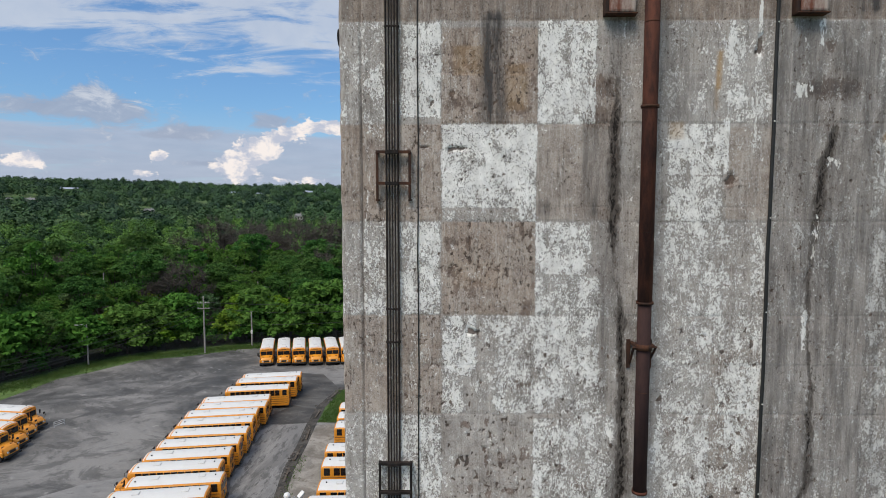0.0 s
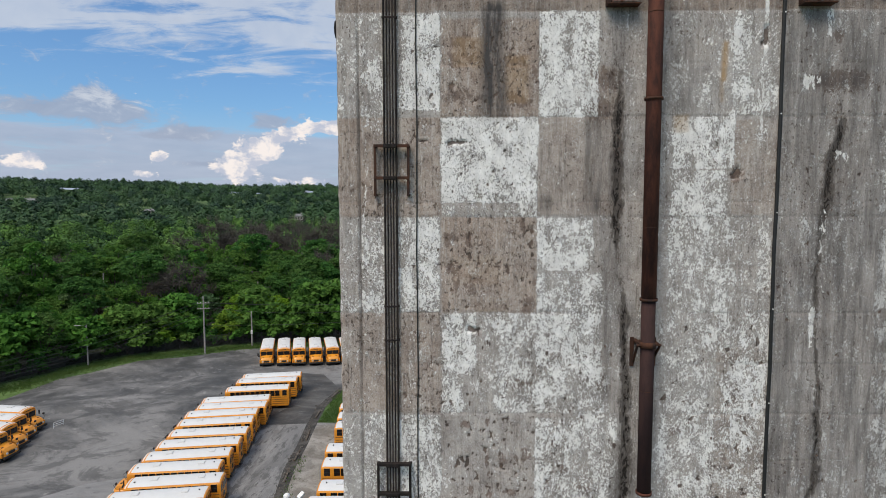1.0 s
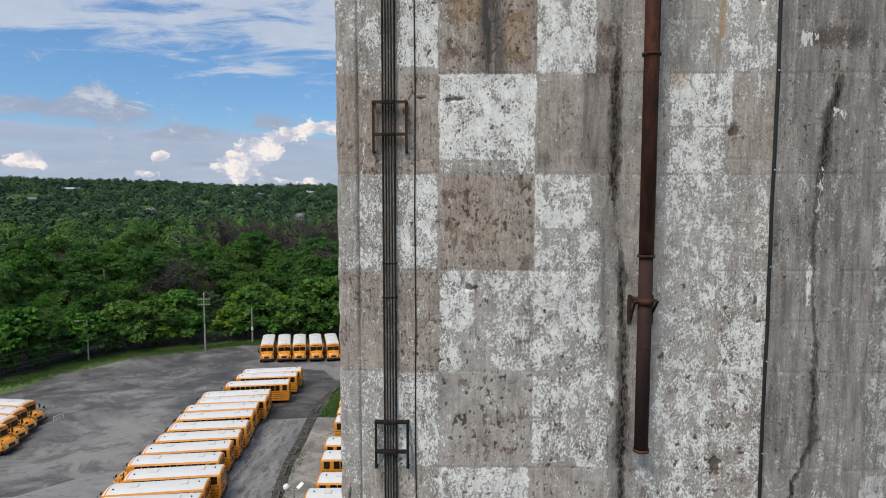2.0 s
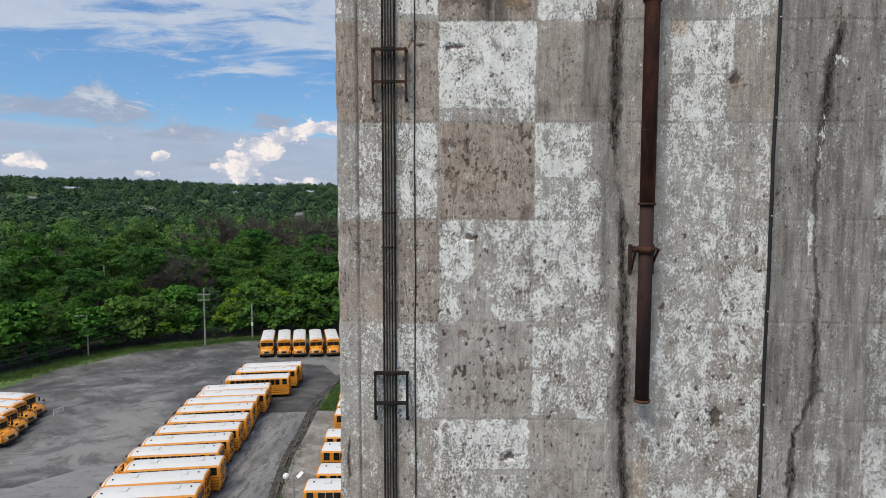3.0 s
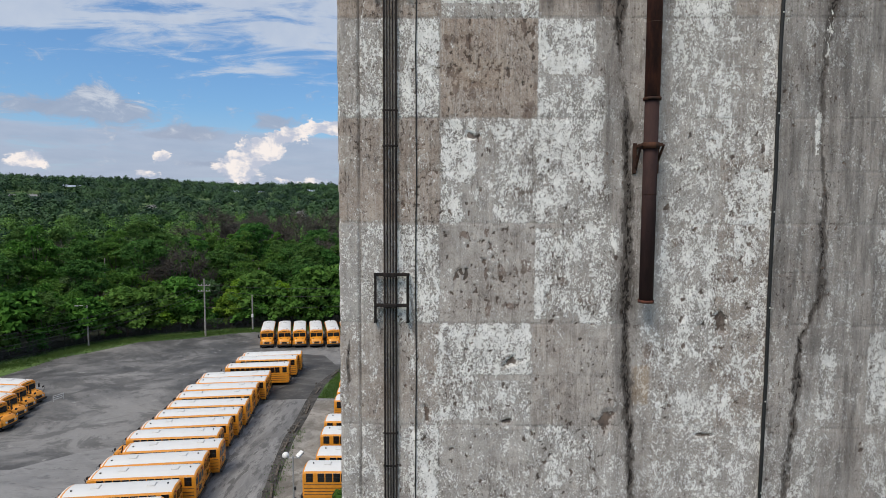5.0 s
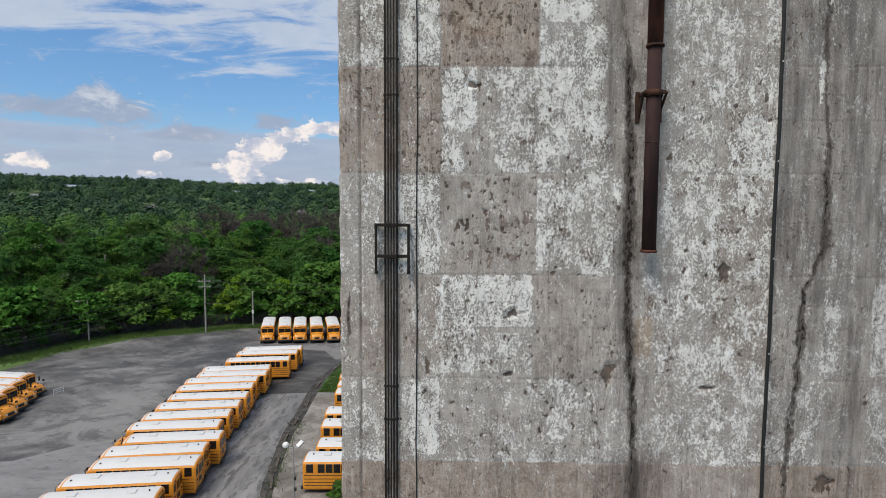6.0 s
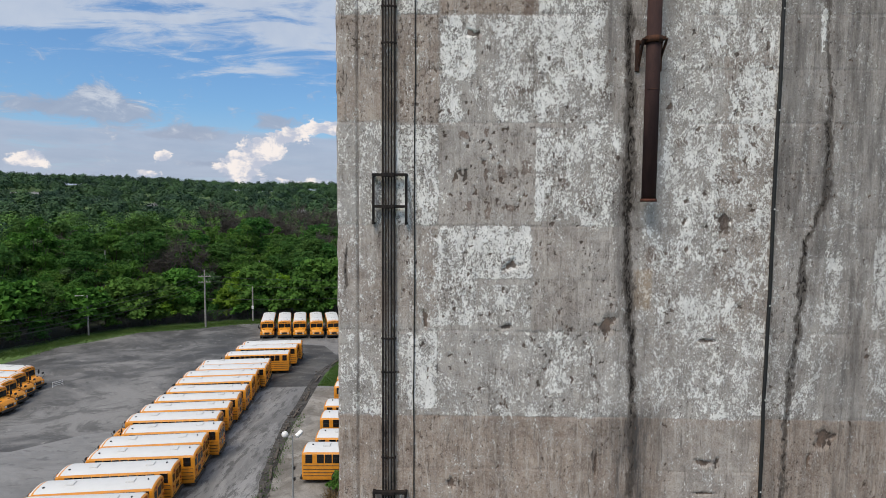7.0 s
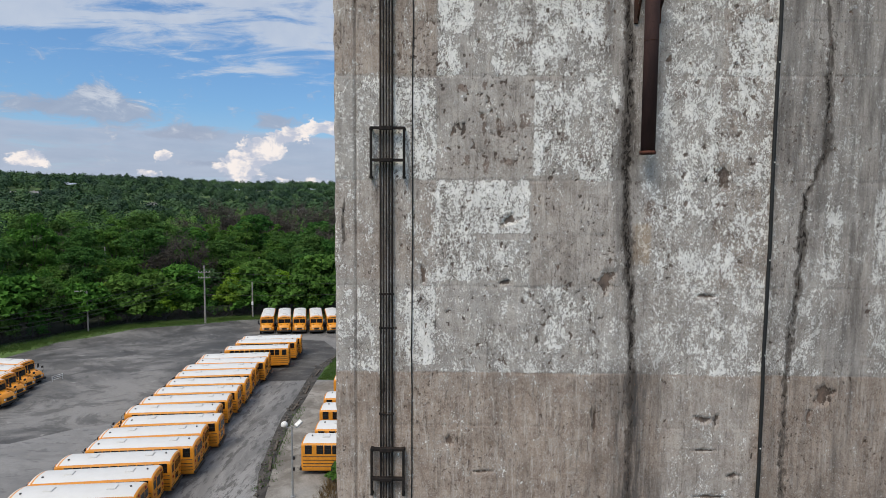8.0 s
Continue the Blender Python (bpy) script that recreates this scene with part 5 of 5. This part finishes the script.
def build_far_wood():
    # same leaves twice; the far hillside copy carries painted haze
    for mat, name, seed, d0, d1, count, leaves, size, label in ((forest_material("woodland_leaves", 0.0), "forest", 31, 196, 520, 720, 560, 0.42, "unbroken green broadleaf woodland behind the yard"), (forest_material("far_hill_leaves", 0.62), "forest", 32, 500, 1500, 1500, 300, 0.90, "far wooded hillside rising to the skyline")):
        rng = np.random.default_rng(seed)
        d = np.sqrt(d0 ** 2 + (d1 ** 2 - d0 ** 2) * rng.random(count))
        a = np.arctan(-0.88 + 0.84 * rng.random(count))
        x, y = d * np.sin(a), d * np.cos(a)
        z = hill(x, y)
        keep = np.ones(count, bool)
        for hx, hy, r in CLEARINGS:
            t = np.hypot(hx, hy)
            along = (x * hx + y * hy) / t
            across = np.abs(x * hy - y * hx) / t
            keep &= ~((across < r) & (along > t - 70) & (along < t + 12))
        keep &= ~((x / y > -0.46) & (x / y < -0.15) & (y < 240))
        x, y, z = x[keep], y[keep], z[keep]
        n = len(x)
        near = d0 < 400
        high, wide = (9.0 if near else 13.0) + (11.0 if near else 12.0) * rng.random(n), (4.0 if near else 7.0) + (3.6 if near else 6.0) * rng.random(n) ** 1.3
        which = np.repeat(np.arange(n), leaves)
        # each crown is a dome of nine overlapping boughs that reaches down to the scrub
        dirs = ball_points(len(which), rng)
        dirs[:, 2] = np.abs(dirs[:, 2]) * 1.1 - 0.30
        bough = rng.integers(0, 9, len(which))
        off = ball_points(n * 9, rng).reshape(n, 9, 3)
        off[:, :, 2] = np.abs(off[:, :, 2])
        size3 = np.stack([wide, wide, high * 0.60], -1)[which]
        foot = np.stack([x, y, z + high * 0.36], -1)[which]
        local = off[which, bough] * 0.52 + dirs * (0.30 + 0.26 * rng.random(len(which)))[:, None]
        pts = foot + local * size3
        out = local / (np.linalg.norm(local, axis=1, keepdims=True) + 1e-6)
        nrm = out * 0.75 + dirs * 0.30 + rng.normal(size=dirs.shape) * 0.30 + np.array([0, 0, 0.15])
        nrm /= np.linalg.norm(nrm, axis=1, keepdims=True)
        tone = rng.random(n)[which] * 0.85 + rng.random((n, 9))[which, bough] * 0.15
        v = leaflets(pts, nrm, size, rng)
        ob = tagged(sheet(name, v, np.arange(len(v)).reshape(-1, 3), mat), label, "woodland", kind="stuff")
        ob.data.attributes.new("tone", "FLOAT", "POINT").data.foreach_set("value", np.repeat(tone, 3).astype(np.float32))


HOUSES = [(-214.0, 575.0, 14.0, 8.0, 7.0, 0.1), (-166.0, 640.0, 9.0, 8.0, 6.5, 0.05), (-512.0, 700.0, 34.0, 14.0, 5.0, 0.6), (-330.0, 640.0, 10.0, 8.0, 7.0, 0.4)]
CLEARINGS = [(x, y, w * 0.40) for x, y, w, *_ in HOUSES]
build_far_wood()
tagged(part("ground_wood", slab([(-130.0, 60.0), (-98.0, 64.0), (-83.0, 82.0), (-74.6, 94.6), (-70.2, 104.0), (-67.0, 109.5), (-60.5, 114.5), (-51.5, 118.8), (-43.0, 122.3), (-28.0, 123.8), (40.0, 126.0), (40.0, 340.0), (-360.0, 340.0)], -0.3, 0.0), FLOOR_WOOD), "dark leaf-strewn woodland floor", "ground", kind="structure")

# ---------------------------------------------------------------- houses on the hillside
PALE_WALL = plain_material("pale_render", (0.33, 0.32, 0.30), 0.8, 0, 0.08, 0.4)
SHINGLE = plain_material("grey_roofing", (0.20, 0.20, 0.21), 0.85, 0, 0.1, 0.5)


def house(x, y, wide, deep, high, turn):
    root = tagged(empty("house", pose(x, y, float(hill(x, y)) - 0.5, 0, 0, math.degrees(turn))), "pale house with a grey roof among hillside trees", "house", "hillside houses")
    part("wall", box(bmesh.new(), (-wide / 2, -deep / 2, 0), (wide / 2, deep / 2, high), 0.05), PALE_WALL, root)
    bm = bmesh.new()
    pts = [(-wide / 2 - 0.5, -deep / 2 - 0.5, high), (wide / 2 + 0.5, -deep / 2 - 0.5, high), (wide / 2 + 0.5, deep / 2 + 0.5, high), (-wide / 2 - 0.5, deep / 2 + 0.5, high)]
    low = [bm.verts.new(p) for p in pts]
    ridge = [bm.verts.new((-wide / 2 + 1.0, 0, high + 2.4)), bm.verts.new((wide / 2 - 1.0, 0, high + 2.4))]
    for f in ((low[0], low[1], ridge[1], ridge[0]), (low[2], low[3], ridge[0], ridge[1]), (low[1], low[2], ridge[1]), (low[3], low[0], ridge[0]), (low[3], low[2], low[1], low[0])):
        bm.faces.new(f)
    roof = part("roof", bm, SHINGLE, root)
    part("chimney", box(bmesh.new(), (wide * 0.2 - 0.5, -0.5, high + 1.2), (wide * 0.2 + 0.5, 0.5, high + 3.6), 0.04), PALE_WALL, roof)
    n = max(3, int(wide / 4))
    for i in range(n):
        for z in (high - 2.2, high - 5.2):
            part("window", box(bmesh.new(), (-wide / 2 + (i + 0.5) * wide / n - 0.7, -deep / 2 - 0.06, z - 0.8), (-wide / 2 + (i + 0.5) * wide / n + 0.7, -deep / 2 + 0.04, z + 0.8), 0.02), GLASS, root)
    return root


for h in HOUSES:
    house(*h)

# ---------------------------------------------------------------- poles, wires, fence
POLE_WOOD = plain_material("weathered_pole", (0.30, 0.285, 0.26), 0.85, 0, 0.12, 1.2)
GALV = plain_material("galvanised_steel", (0.42, 0.43, 0.43), 0.45, 0.6, 0.08, 2.0)
CERAMIC = plain_material("grey_insulator", (0.45, 0.45, 0.46), 0.3)
WIRE = plain_material("dark_wire", (0.03, 0.03, 0.032), 0.6)
FENCE_STEEL = plain_material("dark_fence_steel", (0.045, 0.043, 0.040), 0.6, 0.3)
WHITE_PAINT = plain_material("white_paint", (0.78, 0.78, 0.76), 0.5)


def utility_pole(x, y, high, arms, label):
    root = tagged(empty("utility_pole", pose(x, y, -0.06, 0, 0, 12)), label, "pole", "utility poles")
    part("pole", rod(bmesh.new(), (0, 0, 0), (0, 0, high), 0.19, 12, 0.12), POLE_WOOD, root)
    for z in arms:
        arm = part("crossarm", box(bmesh.new(), (-1.15, -0.19, z - 0.07), (1.15, -0.09, z + 0.07), 0.01), POLE_WOOD, root)
        for dx in (-1.0, -0.45, 0.45, 1.0):
            part("insulator", rod(bmesh.new(), (dx, -0.14, z + 0.07), (dx, -0.14, z + 0.26), 0.06, 8, 0.04), CERAMIC, arm)
    return root


utility_pole(-48.5, 113.2, 11.3, (10.0, 8.9), "tall grey wooden utility pole with two crossarms")
pole = utility_pole(-41.3, 119.4, 7.2, (), "short grey wooden pole beside the fence")
part("meter_box", box(bmesh.new(), (-0.2, -0.36, 2.6), (0.2, -0.17, 3.3), 0.02), WHITE_PAINT, pole, "pale equipment box")
utility_pole(-47.0, 141.0, 10.4, (), "grey wooden pole standing among the trees")
utility_pole(-84.0, 140.0, 12.6, (), "grey wooden pole standing among the trees")
utility_pole(-68.5, 56.0, 10.2, (9.6,), "grey wooden utility pole at the yard's edge")
utility_pole(-6.0, 122.6, 10.0, (9.2,), "grey wooden utility pole behind the yard")


def street_lamp(x, y, high, label):
    root = tagged(empty("street_lamp", pose(x, y, 0.0)), label, "street lamp")
    part("pole", rod(bmesh.new(), (0, 0, -0.06), (0, 0, high), 0.15, 10, 0.10), POLE_WOOD, root)
    arm = part("arm", polyline(bmesh.new(), [(0, 0, high - 0.4), (-0.7, 0, high - 0.05), (-1.5, -0.1, high - 0.1)], 0.04, 6), GALV, root)
    part("lamp_head", box(bmesh.new(), (-2.15, -0.27, high - 0.2), (-1.45, 0.07, high - 0.02), 0.05, 2), GALV, arm)
    return root


street_lamp(-66.3, 104.6, 7.4, "grey pole lamp with a bent arm by the fence")


def yard_lamp(x, y):
    root = tagged(empty("yard_lamp", pose(x, y, 0.016)), "grey steel yard lamp post with two floodlights", "lamp post")
    part("pole", rod(bmesh.new(), (0, 0, 0), (0, 0, 5.9), 0.085, 12, 0.06), GALV, root)
    part("base_plate", rod(bmesh.new(), (0, 0, -0.01), (0, 0, 0.08), 0.2, 12), GALV, root)
    part("crossbar", rod(bmesh.new(), (-0.55, 0, 5.75), (0.5, 0, 5.75), 0.035, 8), GALV, root)
    bm = bmesh.new()
    bmesh.ops.create_uvsphere(bm, u_segments=16, v_segments=10, radius=0.27, matrix=Matrix.Translation((-0.6, 0, 5.95)))
    for v in bm.verts:
        if v.co.z < 5.8:
            v.co.z = 5.8
    head = part("lamp_head", bm, WHITE_PAINT, root, "round white lamp head", True)
    part("bracket", rod(bmesh.new(), (-0.5, 0, 5.75), (-0.6, 0, 5.85), 0.05, 8), GALV, head)
    bm = box(bmesh.new(), (-0.17, -0.3, -0.14), (0.17, 0.3, 0.14), 0.05, 2)
    bm.transform(pose(0.55, 0, 6.05, 35, 20, -30))
    head = part("lamp_head", bm, WHITE_PAINT, root, "boxy white floodlight")
    part("bracket", rod(bmesh.new(), (0.45, 0, 5.75), (0.55, 0, 6.0), 0.04, 8), GALV, head)
    for z in (3.1, 2.2):
        part("junction_box", box(bmesh.new(), (0.06, -0.08, z), (0.2, 0.08, z + 0.25), 0.01), BLACK, root)
    return root


yard_lamp(-12.72, 45.6)


def wire(a, b, sag, r=0.025):
    a, b = Vector(a), Vector(b)
    pts = [a.lerp(b, t) - Vector((0, 0, sag * 4 * t * (1 - t))) for t in np.linspace(0, 1, 17)]
    return tagged(part("overhead_wire", polyline(bmesh.new(), pts, r, 4), WIRE), "thin dark overhead wire between poles", "wire", "overhead wires")


for dx, z0, z1, sag in ((-1.0, 10.2, 9.8, 2.2), (0.45, 10.2, 9.8, 2.6), (1.0, 9.1, 8.6, 2.3), (0.0, 7.6, 7.2, 1.6)):
    wire((-48.5 + dx, 113.0, z0), (-68.5 + dx, 55.9, z1), sag)
for dx, z0, z1, sag in ((-1.0, 10.2, 9.4, 1.0), (1.0, 9.1, 9.4, 2.0), (0.0, 5.6, 5.6, 0.6)):
    wire((-48.5 + dx, 113.0, z0), (-6.0 + dx, 122.5, z1), sag, 0.026)


def build_fence():
    root = tagged(empty("fence"), "dark chain-link fence along the wooded edge", "fence")
    first = {}

    def piece(name, bm, m, mat, parent):
        if name not in first:
            first[name] = part(name, bm, mat, parent)
            first[name].matrix_basis = m
        else:
            bm.free()
            again(first[name], m, parent)

    for (xa, ya), (xb, yb) in zip(FENCE, FENCE[1:]):
        length = math.hypot(xb - xa, yb - ya)
        n = max(1, round(length / 3.0))
        turn = math.degrees(math.atan2(yb - ya, xb - xa))
        for i in range(n):
            x, y = xa + (xb - xa) * i / n, ya + (yb - ya) * i / n
            m = pose(x, y, -0.06, 0, 0, turn) @ Matrix.Diagonal((length / n / 3.0, 1, 1, 1))
            piece("post", rod(bmesh.new(), (0, 0, 0), (0, 0, 2.5), 0.045, 6), m, FENCE_STEEL, root)
            piece("rail", rod(bmesh.new(), (0, 0, 2.4), (3.0, 0, 2.4), 0.028, 5), m, FENCE_STEEL, root)
            bm = bmesh.new()
            for k in range(-8, 12):
                for s in (1, -1):
                    p, q = (k * 0.26, 0.05), (k * 0.26 + 2.35, 2.4)
                    lo, hi = max(0.0, -p[0] / 2.35), min(1.0, (3.0 - p[0]) / 2.35)
                    if lo >= hi:
                        continue
                    a = (p[0] + 2.35 * lo, p[1] + 2.35 * lo)
                    b = (p[0] + 2.35 * hi, p[1] + 2.35 * hi)
                    if s < 0:
                        a, b = (3.0 - a[0], a[1]), (3.0 - b[0], b[1])
                    w = 0.022
                    bm.faces.new([bm.verts.new(v) for v in ((a[0] - w, 0.004 * s, a[1] + w), (a[0] + w, 0.004 * s, a[1] - w), (b[0] + w, 0.004 * s, b[1] - w), (b[0] - w, 0.004 * s, b[1] + w))])
            piece("mesh_panel", bm, m, FENCE_STEEL, root)
    return root


build_fence()

# ---------------------------------------------------------------- small growth and clutter on the ground
GRASS = leaf_material("grass_blades", (0.050, 0.112, 0.024), (0.120, 0.205, 0.050), (0.12, 0.13, 0.05), 0.2)
DRY = leaf_material("dry_weeds", (0.10, 0.065, 0.030), (0.24, 0.17, 0.09), (0.2, 0.15, 0.08), 0.15)
RUBBLE = plain_material("broken_rubble", (0.13, 0.12, 0.11), 0.95, 0, 0.18, 3.0)


def tufts(name, spots, high, wide, mat, label, seed):
    """Upright blades, three or four to a spot."""
    rng = np.random.default_rng(seed)
    spots = np.repeat(np.asarray(spots), 4, axis=0) + rng.normal(size=(len(spots) * 4, 2)) * 0.12
    n = len(spots)
    a = rng.random(n) * 6.28
    side = np.stack([np.cos(a), np.sin(a), np.zeros(n)], -1) * (wide * (0.5 + rng.random(n)))[:, None]
    base = np.column_stack([spots, np.full(n, -0.05)])
    tip = base + np.column_stack([rng.normal(size=(n, 2)) * high * 0.4, high * (0.5 + rng.random(n))])
    v = np.stack([base - side, base + side, tip + side * 0.3, tip - side * 0.3], 1).reshape(-1, 3)
    tagged(sheet(name, v, np.arange(len(v)).reshape(-1, 4), mat), label, "grass", kind="stuff")


def along(points, n, wide, seed):
    rng = np.random.default_rng(seed)
    p = np.array(points)
    seg = np.hypot(*(p[1:] - p[:-1]).T)
    t = rng.random(n) * seg.sum()
    cum = np.concatenate([[0], np.cumsum(seg)])
    return np.column_stack([np.interp(t, cum, p[:, 0]), np.interp(t, cum, p[:, 1])]) + rng.normal(size=(n, 2)) * wide


VERGE = [(-78.0, 84.0), (-70.0, 91.5), (-68.2, 98.0), (-66.0, 103.0), (-61.0, 109.5), (-52.0, 113.5), (-44.0, 118.0), (-28.0, 120.5), (-12.0, 121.5)]
tufts("grass", along(VERGE, 9000, 1.4, 1), 0.17, 0.04, GRASS, "rough green grass verge below the fence", 2)
rng = np.random.default_rng(9)
patch = np.column_stack([-18.0 + 4.5 * rng.random(2600), 77.0 + 13.5 * rng.random(2600)])
tagged(part("ground_patch", slab([(-18.2, 77.0), (-12.0, 77.0), (-12.0, 92.0), (-17.0, 92.0), (-18.4, 83.0)], -0.2, 0.02), SOIL), "patch of rough grass beside the kerb", "ground", kind="structure")
tufts("grass", patch, 0.18, 0.04, GRASS, "patch of rough green grass by the kerb", 3)
tufts("grass", np.column_stack([-10.6 + 4.8 * rng.random(420), 43.5 + 4.6 * rng.random(420)]), 0.55, 0.022, DRY, "dry brown weeds on the gravel", 4)
tufts("grass", along([(-15.6, 47.0), (-16.9, 56.0), (-17.4, 66.0)], 260, 0.4, 5), 0.2, 0.03, GRASS, "weeds growing along the broken kerb", 6)
plant(SHRUBS[1], -9.6, 48.3, 0.24, 40)


def rubble():
    rng = np.random.default_rng(15)
    bm = bmesh.new()
    line = along([(-15.2, 40.0), (-16.2, 49.5), (-17.0, 54.2), (-17.5, 57.5), (-18.1, 63.0), (-18.4, 69.6), (-18.8, 76.0), (-18.9, 83.0), (-17.6, 91.0)], 260, 0.30, 16)
    for x, y in line:
        s = 0.05 + 0.13 * rng.random() ** 2
        g = bmesh.ops.create_icosphere(bm, subdivisions=1, radius=s, matrix=pose(x, y, 0.05 + s * 0.3, *(rng.random(3) * 180)))
        for v in g["verts"]:
            v.co += Vector(rng.normal(size=3)) * s * 0.22
            v.co.z = max(v.co.z, 0.04)
    tagged(part("rubble", bm, RUBBLE), "lumps of broken asphalt and stone along the kerb", "rubble", kind="stuff")


rubble()


def timber(x, y, length, turn):
    root = part("timber", box(bmesh.new(), (-length / 2, -0.11, 0.045), (length / 2, 0.11, 0.22), 0.025, 2), BARK)
    root.matrix_basis = pose(x, y, 0.0, 0, 0, turn)
    return tagged(root, "weathered grey timber lying along the kerb", "timber", "kerb timbers")


for x, y, n, turn in ((-18.3, 72.5, 3.2, 96), (-18.1, 66.4, 2.8, 93), (-17.9, 61.4, 3.0, 95), (-17.0, 55.4, 2.4, 100), (-16.3, 51.2, 2.6, 104), (-18.7, 80.0, 3.0, 90), (-18.0, 88.0, 2.6, 80)):
    timber(x, y, n, turn)


def white_barrier(x, y, turn):
    root = tagged(empty("barrier", pose(x, y, 0, 0, 0, turn)), "small white tubular barrier in front of a bus", "barrier")
    for s in (-0.7, 0.7):
        part("post", rod(bmesh.new(), (s, 0, 0), (s, 0, 0.75), 0.03, 8), WHITE_PAINT, root)
    for z in (0.25, 0.5, 0.73):
        part("rail", rod(bmesh.new(), (-0.7, 0, z), (0.7, 0, z), 0.028, 8), WHITE_PAINT, root)


white_barrier(-52.0, 75.2, 70)
